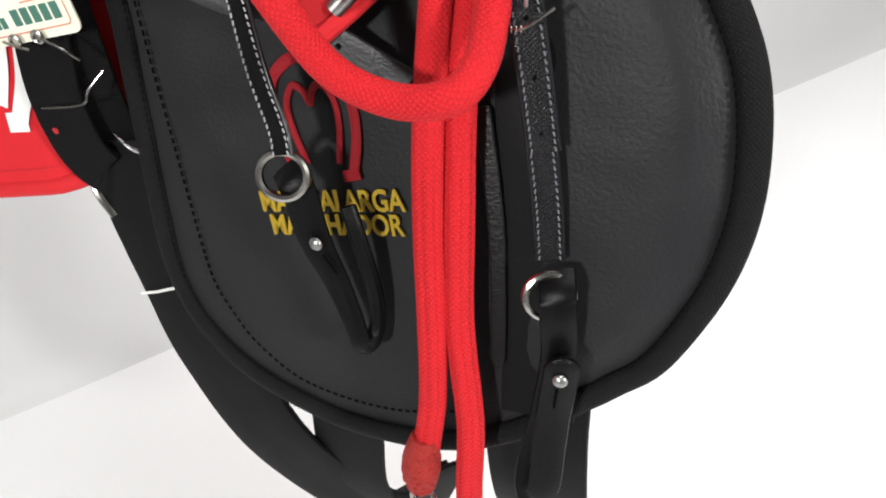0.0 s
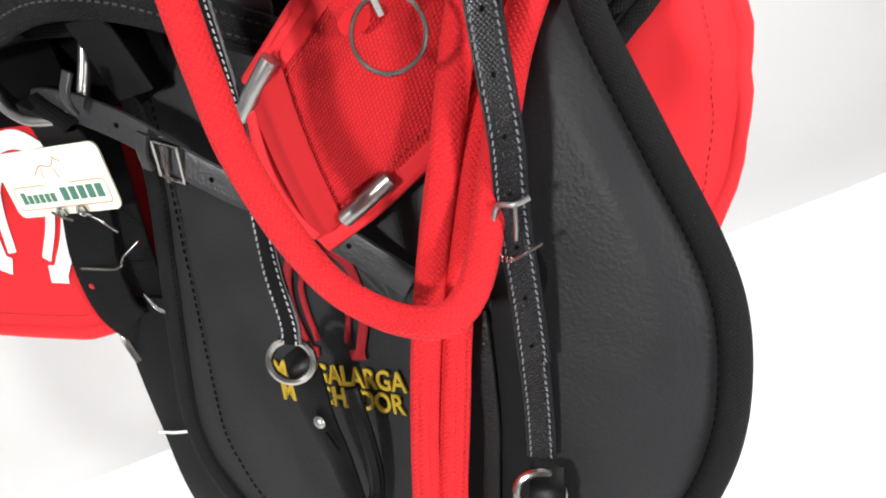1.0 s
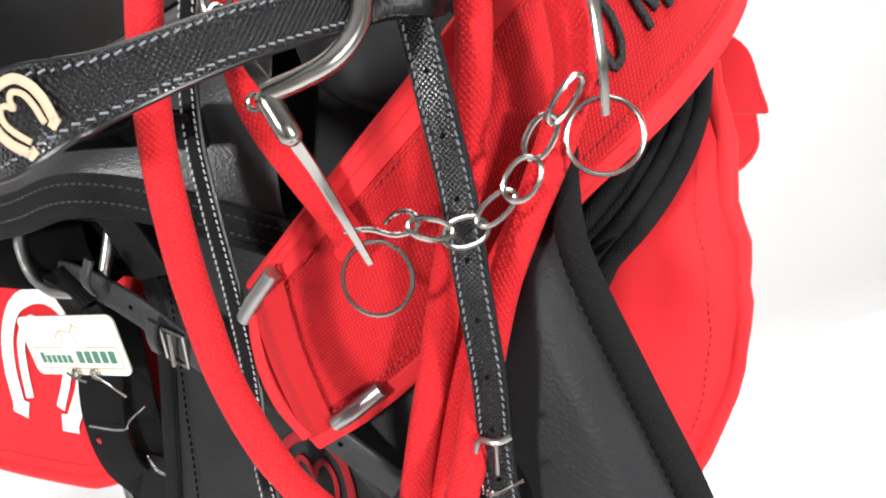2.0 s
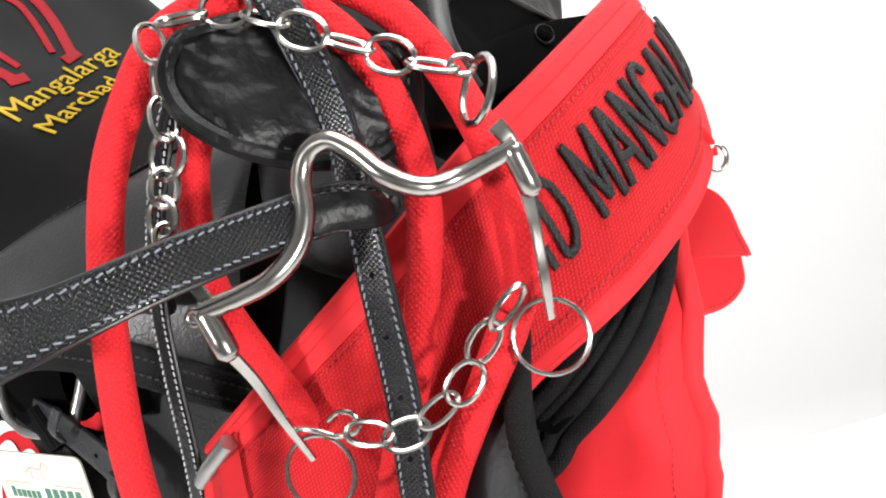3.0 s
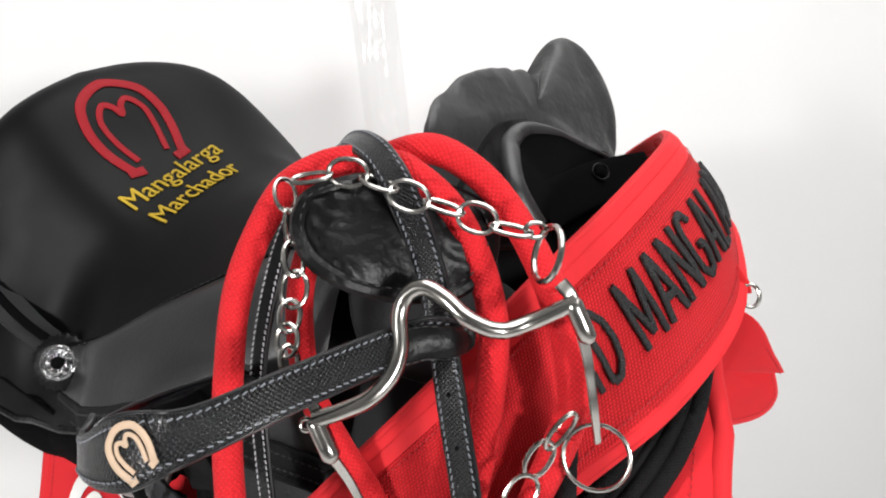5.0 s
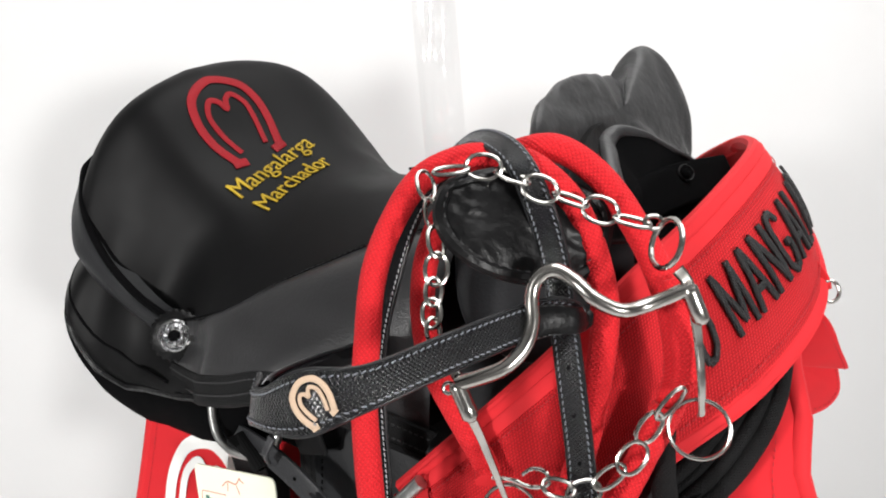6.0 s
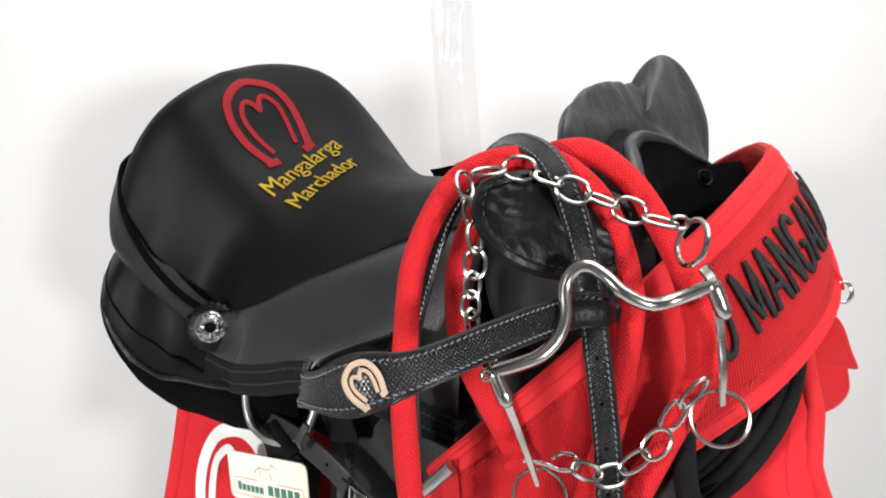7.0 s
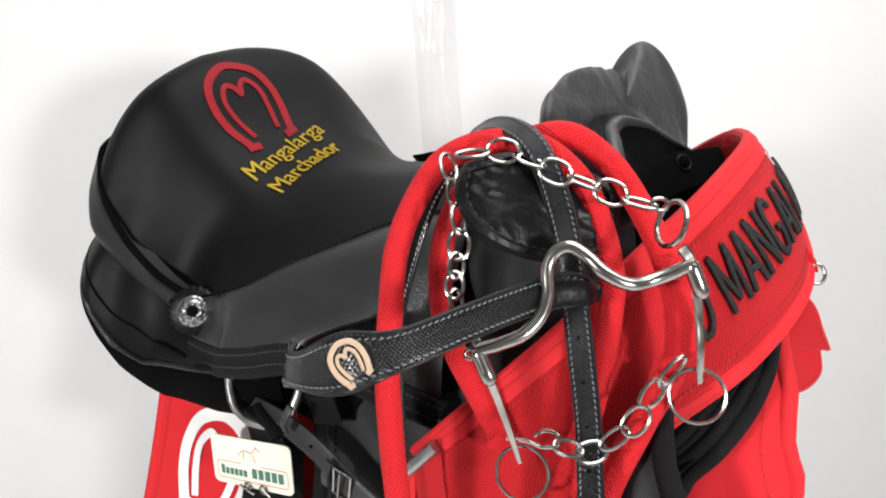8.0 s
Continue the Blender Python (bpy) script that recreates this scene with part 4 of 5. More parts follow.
def front_roll():
    """The quilted front edge of the under-panel: nested ribbed rolls."""
    first = [(-0.074, 0.356, 1.002), (-0.058, 0.362, 1.026), (-0.040, 0.371, 1.047), (-0.034, 0.377, 1.060), (-0.021, 0.386, 1.076), (-0.011, 0.404, 1.090), (-0.004, 0.424, 1.105), (-0.001, 0.447, 1.120), (-0.004, 0.485, 1.136)]
    for i, (r, off) in enumerate(((0.0058, 0.0), (0.0050, 0.0095), (0.0034, 0.0175), (0.0056, 0.0255), (0.0034, 0.034), (0.0060, 0.043), (0.0040, 0.053))):
        s = V((-0.84, -0.12, 0.5)) * off + V((-0.0105, 0.014, -0.006)) + V((0, 0.002 if i in (2, 4) else 0, 0))
        part("panel_roll", tube(spline([V(p) + s for p in first], 8), r, 12, (1, -0.5, 0.3)), BIND, saddle, "ribbed black roll of the front under-panel")
    fill = [(-0.06, 0.385, 1.06), (-0.042, 0.390, 1.068), (-0.026, 0.43, 1.09), (-0.025, 0.50, 1.12), (-0.07, 0.51, 1.14), (-0.11, 0.47, 1.13), (-0.11, 0.41, 1.09)]
    part("front_panel", puff(fill, (0.6, -0.7, 0.3), 0.004, 0.03), FELT, saddle, "soft black front under-panel")


front_roll()

# ---------------------------------------------------------------- the saddle pad
pad = thing("saddle_pad", (-0.3, 0.45, 0.9), "bright red quilted saddle pad with a white printed emblem", "saddle pad")


pad_front = curve1([(0.84, -0.06), (0.878, -0.0244), (0.908, 0.0015), (0.9385, 0.0192), (0.971, 0.0248), (1.003, 0.026), (1.03, 0.022), (1.058, 0.0165), (1.089, 0.008), (1.13, -0.006)])


def pad_y(x, z):
    y = 0.281 + 0.32 * (z - 0.879) + 0.038 * smoothstep(-0.43, -0.365, x)
    y += 0.06 * smoothstep(1.05, 1.13, z) + 0.024 * smoothstep(-0.13, -0.08, x) * (1 - smoothstep(-0.03, 0.005, x)) * smoothstep(0.97, 1.02, z)
    return y + 0.094 * max(0.0, (x + 0.045) / 0.07) ** 1.6 + 0.0022 * math.sin(18 * x + 9 * z)


def pad_point(u, v):
    zb = 0.853 + 0.10 * u * 0.55 if u < 0.4 else 0.875
    z = zb + (1.13 - zb) * v
    x0 = -0.565 + 0.01 * math.sin(v * 3)
    x = x0 + (pad_front(z) - 0.007 - x0) * u + 0.004 * smoothstep(0.8, 1.0, u) * noise.noise((0, 3, z * 38))
    return V((x, pad_y(x, z) + 0.004 * smoothstep(0.85, 1.0, u) * noise.noise((x * 20, 1, z * 30)), z))


def build_pad():
    bm = bmesh.new()
    lay = bm.loops.layers.uv.verify()
    rows = [[pad_point(i / 70, j / 24) for j in range(25)] for i in range(71)]
    thick = 0.011
    back = [[p + V((0, thick, 0)) for p in r] for r in rows]
    loft(rows, False, False, False, bm, lambda a, b: (a * 0.0085, b * 0.0105))
    loft(back, False, False, False, bm)
    sh = part("near_side", bm, REDCLOTH, pad, "red cloth side of the pad")
    rim_pts = [pad_point(0, 1 - j / 20) for j in range(20)] + [pad_point(i / 60, 0) for i in range(60)] + [pad_point(1, j / 20) for j in range(21)]
    part("binding", tube([p + V((0, 0.0055, 0)) for p in rim_pts], 0.0075, 10), REDBIND, sh, "red bound edge")
    seam = [pad_point(0.025, 1 - j / 20) for j in range(19)] + [pad_point(0.025 + 0.953 * i / 60, 0.06) for i in range(61)] + [pad_point(0.978, 0.07 + 0.93 * j / 20) for j in range(20)]
    part("stitching", stitches([p + V((0, -0.0005, 0)) for p in seam], [0.0], 0.0003, (0, -1, 0.3), 0.005), REDTHREAD, sh)
    on_pad = lambda u, v, h: (lambda x, z: V((x, pad_y(x, z) - 0.0012 - h, z)))(-0.464 + u * 0.99 + v * 0.12, 0.962 + v * 0.95 - u * 0.05)
    part("emblem", horseshoe(0.106, on_pad, 0.0006, 0.10), WHITE, sh, "white printed horseshoe emblem")
    far = [(-0.0028, 0.6109, 1.1173), (0.0117, 0.6393, 1.0750), (0.0178, 0.6623, 1.0482), (0.0086, 0.6774, 1.0435), (0.0123, 0.6830, 1.0120), (-0.0013, 0.6779, 0.9895), (-0.0317, 0.6488, 0.9880), (-0.08, 0.60, 1.0), (-0.12, 0.60, 1.06), (-0.10, 0.58, 1.13), (-0.04, 0.60, 1.13)]
    fs = part("far_side", puff(far, (0.8, -0.5, 0.2), 0.008, 0.01), REDCLOTH, pad, "red cloth far side of the pad")
    part("stitching", stitches([p * 0.86 + V((-0.035, 0.645, 1.05)) * 0.14 + V((0.0045, -0.003, 0.001)) for p in spline(far[:7], 8)], [0.0], 0.001, (0.8, -0.5, 0.2), 0.005), REDTHREAD, fs)
    roof = []
    for i in range(25):
        x = -0.55 + 0.52 * i / 24
        roof.append([L(x, w * 0.21, -0.115 - 0.18 * abs(w) ** 2) + V((0, 0.0, -0.01)) for w in (k / 10 - 1 for k in range(21))])
    bm = bmesh.new()
    loft(roof, False, False, False, bm)
    part("middle", bm, REDCLOTH, pad, "red cloth back of the pad under the saddle")


build_pad()

# ---------------------------------------------------------------- the breast collar
collar = thing("breast_collar", (-0.08, 0.42, 1.1), "red mesh breast collar with black embroidered words, laid over the saddle", "breast collar")
COL_LOW = spline([(-0.1832, 0.2838, 0.9753), (-0.1457, 0.3016, 0.9995), (-0.0931, 0.3393, 1.0464), (-0.0624, 0.3769, 1.0854), (-0.0169, 0.4203, 1.1281), (0.0048, 0.4863, 1.1595), (-0.0052, 0.5524, 1.1810), (-0.0343, 0.6332, 1.1876), (-0.0940, 0.7037, 1.1524), (-0.1538, 0.7439, 1.0823)], 10)
COL_TOP = spline([(-0.2185, 0.3049, 1.0679), (-0.1727, 0.3254, 1.1176), (-0.1287, 0.3538, 1.1658), (-0.0895, 0.3947, 1.2132), (-0.0655, 0.4557, 1.2447), (-0.0556, 0.5353, 1.2667), (-0.0663, 0.5879, 1.2667), (-0.0940, 0.6499, 1.2526), (-0.1488, 0.7088, 1.2105), (-0.1986, 0.7490, 1.1304)], 10)


def collar_at(s, v, h=0.0):
    """s counts the knots of the collar's edges, v runs from its lower to its upper edge, h out of its face."""
    def pick(p, q):
        q = max(0.0, min(len(p) - 1.001, q * 10))
        return p[int(q)].lerp(p[int(q) + 1], q - int(q))
    a, b = pick(COL_LOW, s), pick(COL_TOP, s)
    t = pick(COL_LOW, s + 0.05).lerp(pick(COL_TOP, s + 0.05), v) - pick(COL_LOW, s - 0.05).lerp(pick(COL_TOP, s - 0.05), v)
    n = t.cross(b - a).normalized()
    v = 0.055 + 0.885 * v
    return a.lerp(b, v) + n * (h + 0.008 * math.sin(math.pi * v))


def build_collar():
    bm = bmesh.new()
    rows = [[collar_at(i * 0.1, j / 12) for j in range(13)] for i in range(90)]
    loft(rows, False, False, False, bm, lambda a, b: (a * 0.0068, b * 0.0092))
    loft([[collar_at(i * 0.1, j / 12, -0.006) for j in range(13)] for i in range(90)], False, False, False, bm)
    body = part("band", bm, REDMESH, collar, "red open-mesh webbing band")
    for v, nm in ((0.0, "binding"), (1.0, "binding")):
        part(nm, ribbon([collar_at(i * 0.1, v, -0.003) for i in range(90)], 0.014, 0.009, lambda p: V((0.45, -0.8, 0.3))), REDBIND, body, "folded red edge tape")
    bm = bmesh.new()
    loft([[collar_at(i * 0.1, v, h) for v, h in ((0.872, -0.001), (0.875, 0.0012), (0.92, 0.0016), (0.965, 0.0012), (0.97, -0.001))] for i in range(90)], False, False, False, bm)
    part("edge_tape", bm, REDBIND, body, "smooth red tape sewn along the upper edge")
    for v in (0.10, 0.84):
        part("stitching", stitches([collar_at(i * 0.1, v, 0.0005) for i in range(88)], [0.0], 0.0006, (0.5, -0.8, 0.3), 0.0045, (0.003, 0.0008, 0.0006)), REDTHREAD, body)

    def words(s0):
        return lambda u, v, h: collar_at(s0 + u / 0.09 - 5.5 * v, 0.32 + v / 0.0976, h + 0.001)
    part("lettering", stroke_word("MANGALARGA", 0.040, 0.68, 0.245, 0.0046, 0.0024, words(5.12)), EMBBLK, body, "thick black embroidered words")
    part("lettering", stroke_word("D", 0.040, 0.68, 0, 0.0046, 0.0024, words(3.64)), EMBBLK, body, "thick black embroidered letter")
    part("lettering", band2d([(0, 0.0), (0, 0.012)], 0.0046, 0.0024, words(3.45), 6), EMBBLK, body, "plain bar of an unreadable letter")
    end = [collar_at(0.0, 0.05), collar_at(0.0, 0.35) + V((-0.006, 0, -0.006)), collar_at(0.0, 0.65) + V((-0.006, 0, -0.006)), collar_at(0.0, 0.97)]
    part("end_binding", tube(spline(end, 6), 0.005, 8), REDBIND, body, "red bound end")
    for a, b in (((-0.1965, 0.3005, 1.0785), (-0.2264, 0.2960, 1.0430)), ((-0.1435, 0.3000, 1.0150), (-0.1725, 0.2850, 0.9925))):
        part("square_bar", tube([V(a), V(a).lerp(V(b), 0.45) + V((0, -0.003, 0)), V(a).lerp(V(b), 0.85)], 0.005, 10), DULL, collar, "square steel loop bar")
    bm = bmesh.new()
    loft([[collar_at(i * 0.035, 0.03 + 0.94 * j / 10, 0.003 + 0.004 * math.exp(-((i - 6) / 3) ** 2)) for j in range(11)] for i in range(13)], False, False, False, bm)
    part("end_patch", bm, REDMESH, collar, "plain red cloth patch at the collar's end")
    c = V((-0.001, 0.520, 1.175))
    part("d_ring", wire_ring(c + V((0.008, -0.002, -0.004)), 0.0075, 0.0014, (0.3, -0.8, 0.4), 0.75), STEEL, collar, "small steel dee ring")
    part("ring_tab", ribbon(spline([c + V((-0.006, 0.004, 0.012)), c + V((0.002, 0, 0.004)), c + V((0.004, 0.002, -0.004))], 4), 0.009, 0.002), REDBIND, collar, "red tab holding the ring")


build_collar()

# ---------------------------------------------------------------- the reins
reins = thing("reins", (-0.12, 0.3, 0.85), "red braided rope reins looped over the saddle and hanging down", "reins")


def rope(name, pts, r=0.0082, squash=0.85, per=8, mat=ROPE, label=""):
    """A braided tube of cord: shallow grooves run along it between the strands."""
    path = spline(pts, per)
    ls, sides = lengths(path), 28
    rings = []
    for i, (p, (t, a, b)) in enumerate(zip(path, frames(path, (0.1, -1, 0.2)))):
        deep = 0.05 + 0.11 * (1 - smoothstep(0.90, 0.99, p.z))
        ring = []
        for k in range(sides):
            w = 2 * math.pi * k / sides
            q = r * (1 + deep * 0.4 - deep * (1 - abs(math.sin(3.5 * w))) ** 2 + 0.02 * noise.noise(p * 60))
            ring.append(p + a * math.cos(w) * q + b * math.sin(w) * q * squash)
        rings.append(ring)
    bm = loft(rings, True, False, True, None, lambda i, j: (j / sides * 2 * math.pi * r, ls[min(i, len(ls) - 1)]))
    return part(name, bm, mat, reins, label)


def build_reins():
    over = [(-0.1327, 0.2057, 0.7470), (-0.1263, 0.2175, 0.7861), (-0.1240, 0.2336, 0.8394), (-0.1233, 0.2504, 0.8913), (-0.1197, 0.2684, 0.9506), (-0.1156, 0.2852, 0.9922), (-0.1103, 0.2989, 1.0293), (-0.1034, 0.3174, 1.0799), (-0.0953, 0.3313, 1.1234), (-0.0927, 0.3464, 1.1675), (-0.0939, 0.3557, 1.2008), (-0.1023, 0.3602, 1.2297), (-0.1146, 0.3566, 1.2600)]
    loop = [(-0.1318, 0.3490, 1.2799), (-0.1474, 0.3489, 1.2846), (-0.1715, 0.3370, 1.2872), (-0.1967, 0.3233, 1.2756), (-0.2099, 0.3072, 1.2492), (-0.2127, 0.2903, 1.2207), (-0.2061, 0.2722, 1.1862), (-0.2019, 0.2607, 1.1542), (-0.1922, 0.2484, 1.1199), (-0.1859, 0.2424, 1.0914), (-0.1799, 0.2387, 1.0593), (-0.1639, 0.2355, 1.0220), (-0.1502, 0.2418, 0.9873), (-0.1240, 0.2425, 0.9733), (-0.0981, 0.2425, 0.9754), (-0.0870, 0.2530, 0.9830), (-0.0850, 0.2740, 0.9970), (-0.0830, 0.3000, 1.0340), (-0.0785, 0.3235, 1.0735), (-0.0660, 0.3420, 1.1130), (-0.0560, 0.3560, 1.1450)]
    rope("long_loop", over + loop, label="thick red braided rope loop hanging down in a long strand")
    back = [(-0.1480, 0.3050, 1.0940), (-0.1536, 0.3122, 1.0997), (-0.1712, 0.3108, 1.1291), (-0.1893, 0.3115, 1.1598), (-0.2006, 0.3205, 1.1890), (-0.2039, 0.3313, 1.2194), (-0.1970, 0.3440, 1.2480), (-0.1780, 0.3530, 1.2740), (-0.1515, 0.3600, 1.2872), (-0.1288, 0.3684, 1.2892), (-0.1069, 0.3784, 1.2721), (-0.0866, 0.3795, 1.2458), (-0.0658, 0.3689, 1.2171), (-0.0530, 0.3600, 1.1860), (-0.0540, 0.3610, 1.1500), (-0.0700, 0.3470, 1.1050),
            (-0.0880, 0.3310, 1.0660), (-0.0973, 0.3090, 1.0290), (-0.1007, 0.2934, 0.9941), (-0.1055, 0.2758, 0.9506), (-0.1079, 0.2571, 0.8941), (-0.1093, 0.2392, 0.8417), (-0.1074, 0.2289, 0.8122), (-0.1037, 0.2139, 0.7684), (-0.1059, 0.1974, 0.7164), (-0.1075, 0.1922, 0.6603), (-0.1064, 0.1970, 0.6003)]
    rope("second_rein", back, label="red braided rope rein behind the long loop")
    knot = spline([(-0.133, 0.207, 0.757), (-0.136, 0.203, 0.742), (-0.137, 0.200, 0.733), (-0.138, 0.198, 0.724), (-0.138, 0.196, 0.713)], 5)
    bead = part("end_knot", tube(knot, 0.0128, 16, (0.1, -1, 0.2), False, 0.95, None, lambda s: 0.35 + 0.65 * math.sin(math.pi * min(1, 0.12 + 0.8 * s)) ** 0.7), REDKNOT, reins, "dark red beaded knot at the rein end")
    for i in range(6):
        for j in range(12):
            q = knot[3 + 3 * i]
            w = 2 * math.pi * (j + 0.5 * (i % 2)) / 12
            r = 0.0125 * (0.35 + 0.65 * math.sin(math.pi * min(1, 0.12 + 0.8 * (3 + 3 * i) / 20)) ** 0.7)
            n = V((math.cos(w), math.sin(w), 0))
            part("knot_strand", dome(q + n * r * 0.92, 0.0026, 0.0018, n, None, 2, 7), REDKNOT, bead)
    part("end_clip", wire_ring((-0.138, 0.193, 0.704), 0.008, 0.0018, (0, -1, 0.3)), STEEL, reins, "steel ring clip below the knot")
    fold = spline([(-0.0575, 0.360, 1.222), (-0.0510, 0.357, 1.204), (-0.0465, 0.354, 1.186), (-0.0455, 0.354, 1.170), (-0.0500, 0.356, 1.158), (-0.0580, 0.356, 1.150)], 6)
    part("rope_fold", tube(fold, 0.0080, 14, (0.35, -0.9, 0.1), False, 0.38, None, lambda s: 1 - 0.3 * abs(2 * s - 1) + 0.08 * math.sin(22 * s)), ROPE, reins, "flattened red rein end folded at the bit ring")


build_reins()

# ---------------------------------------------------------------- the bridle
bridle = thing("bridle", (-0.1, 0.3, 1.0), "black stitched leather bridle headstall hung over the knee pad", "bridle")
FACE = (0.1, -0.95, 0.3)


def strap(name, pts, width, hint=FACE, mat=STRAP, thread=THREAD, thick=0.0035, wfun=None, label="", per=10):
    path = spline(pts, per)
    ob = part(name, ribbon(path, width, thick, hint, None, False, wfun), mat, bridle, label)
    w = width / 2
    part("edging", ribbon([p for p in path], width * 1.06, thick * 0.72, hint, None, False, wfun), EDGE, ob)
    part("stitching", stitches(path, [-w * 0.72, w * 0.72], thick / 2, hint, 0.0038, (0.0025, 0.0007, 0.0005), wfun, 0.25), thread, ob)
    return ob, path


def build_bridle():
    crown = [(-0.2120, 0.3830, 1.2740), (-0.1980, 0.3700, 1.2880), (-0.1766, 0.3560, 1.2960), (-0.1570, 0.3440, 1.2960), (-0.1410, 0.3365, 1.2895), (-0.1280, 0.3330, 1.2725), (-0.1157, 0.3328, 1.2381), (-0.1063, 0.3252, 1.2033), (-0.0966, 0.3160, 1.1641), (-0.0884, 0.3091, 1.1246), (-0.0813, 0.2985, 1.0854), (-0.0745, 0.2891, 1.0452), (-0.0726, 0.2836, 1.0085), (-0.0675, 0.2764, 0.9678), (-0.0634, 0.2692, 0.9323)]
    hint = lambda p: V((0.15, -0.9, 0.35)).lerp(V((0.42, -0.62, 0.66)), smoothstep(1.24, 1.29, p.z))
    ob, path = strap("cheek_strap", crown, 0.0158, hint, label="black textured strap with grey stitching and punched holes")
    for i, f in along(path, 0.027):
        p = path[i].lerp(path[i + 1], f)
        if p.z < 1.19:
            part("hole", tube([p + V((0, -0.0008, 0)), p + V((0, -0.0019, 0.0004))], 0.0013, 10), FELT, ob)
    low, _ = strap("cheek_strap", [(-0.078, 0.296, 1.02), (-0.071, 0.283, 0.985), (-0.066, 0.274, 0.94), (-0.062, 0.265, 0.905), (-0.060, 0.257, 0.872)], 0.015, FACE, label="black stitched strap end above the ring")
    bent = spline([(-0.0635, 0.2820, 1.0215), (-0.0693, 0.2780, 1.0197), (-0.0782, 0.2792, 1.0173), (-0.0811, 0.2783, 1.0075)], 5)
    part("buckle", tube(bent, 0.0015, 8), DULL, ob, "dull steel buckle bar")
    part("prong", tube([V((-0.0690, 0.2775, 1.0205)), V((-0.0690, 0.2760, 1.0080)), V((-0.0700, 0.2770, 1.0010))], 0.0010, 8), DULL, ob, "buckle prong")
    wire = spline([(-0.0811, 0.2783, 1.0075), (-0.0812, 0.2775, 0.998), (-0.0766, 0.2736, 0.9929), (-0.0692, 0.2720, 0.9937), (-0.0581, 0.279, 0.9991)], 5)
    part("wire_tie", tube(wire, 0.0009, 6), STEEL, ob, "thin wire round the strap")
    for k in (-1, 0, 1):
        part("tie_coil", wire_ring(V((-0.0735 + 0.0022 * k, 0.2722, 0.9930)), 0.0013, 0.0005, (1, 0.1, 0)), STEEL, ob)
    # rings and loop tabs at the ends
    for c, nrm in ((V((-0.0583, 0.2442, 0.8582)), (0.3, -0.85, 0.3)), (V((-0.2002, 0.2469, 0.9222)), (0.35, -0.85, 0.35))):
        part("o_ring", wire_ring(c, 0.0128, 0.0024, nrm), STEEL, bridle, "round steel ring")
    end = lambda q: math.sqrt(max(0.05, 1 - max(0.0, (q - 0.94) / 0.06) ** 2))
    tab = [(-0.0561, 0.2531, 0.8687), (-0.0536, 0.2420, 0.8634), (-0.0527, 0.2373, 0.8503), (-0.0525, 0.2365, 0.8294), (-0.0544, 0.2336, 0.8078), (-0.0597, 0.2268, 0.7745), (-0.0654, 0.2189, 0.7482), (-0.0683, 0.2098, 0.7276), (-0.0650, 0.2036, 0.7186), (-0.0592, 0.2060, 0.7290), (-0.0569, 0.2141, 0.7560), (-0.0546, 0.2209, 0.7824), (-0.0514, 0.2247, 0.8056), (-0.0495, 0.2263, 0.8196), (-0.0483, 0.2275, 0.8300)]
    t1 = part("loop_tab", ribbon(spline(tab, 8), 0.0200, 0.0032, lambda p: V((0.25, -0.95, 0.3)) if p.y < 0.24 else V((0, -0.8, 0.6)), None, False, end, 0.0012), TABS, bridle, "folded black leather tab with a steel rivet")
    part("rivet", dome((-0.0496, 0.2215, 0.817), 0.0042, 0.0024, (0.1, -0.95, 0.25)), DULL, t1, "round steel rivet")
    part("slit", tube([V((-0.0515, 0.2210, 0.8085)), V((-0.0530, 0.2185, 0.7960))], 0.0008, 6), FELT, t1, "slit below the rivet")
    tab = [(-0.2047, 0.2581, 0.9193), (-0.1982, 0.2514, 0.9150), (-0.1951, 0.2487, 0.9049), (-0.1943, 0.2465, 0.8872), (-0.1913, 0.2445, 0.8702), (-0.1850, 0.2417, 0.8493), (-0.1769, 0.2342, 0.8241), (-0.1739, 0.2306, 0.8095), (-0.1701, 0.2344, 0.8066), (-0.1663, 0.2415, 0.8157), (-0.1652, 0.2465, 0.8334), (-0.1668, 0.2502, 0.8557), (-0.1702, 0.2540, 0.8784), (-0.1742, 0.2587, 0.8948)]
    t2 = part("loop_tab", ribbon(spline(tab, 8), 0.0205, 0.0032, lambda p: V((0.22, -0.85, 0.42)), None, False, lambda q: 1 - 0.35 * smoothstep(0.2, 0.5, q) - 0.15 * smoothstep(0.55, 0.7, q), 0.0012), TABS, bridle, "folded black leather tab with a steel rivet")
    part("rivet", dome((-0.1892, 0.2400, 0.8808), 0.0042, 0.0024, (-0.1, -0.95, 0.2)), DULL, t2, "round steel rivet")
    part("slit", tube([V((-0.1868, 0.2400, 0.8725)), V((-0.1815, 0.2395, 0.8590))], 0.0008, 6), FELT, t2, "slit below the rivet")
    # far cheek strap: lacquered
    lac = [(-0.2011, 0.3650, 1.2827), (-0.2173, 0.3400, 1.2470), (-0.2282, 0.3234, 1.2009), (-0.2366, 0.3145, 1.1538), (-0.2329, 0.3057, 1.1083), (-0.2272, 0.2980, 1.0624), (-0.2211, 0.2874, 1.0167), (-0.2075, 0.2648, 0.9762), (-0.1986, 0.2538, 0.9466), (-0.1964, 0.2479, 0.9350)]
    ob2, p2 = strap("cheek_strap", lac, 0.0135, (-0.1, -0.95, 0.3), LACQ, PALETHREAD, label="glossy lacquered black strap with grey stitching")
    part("keeper", box(V((-0.247, 0.318, 1.149)), (0.0125, 0.005, 0.011), None, None, 0.002), GLOSS, ob2, "black leather keeper")
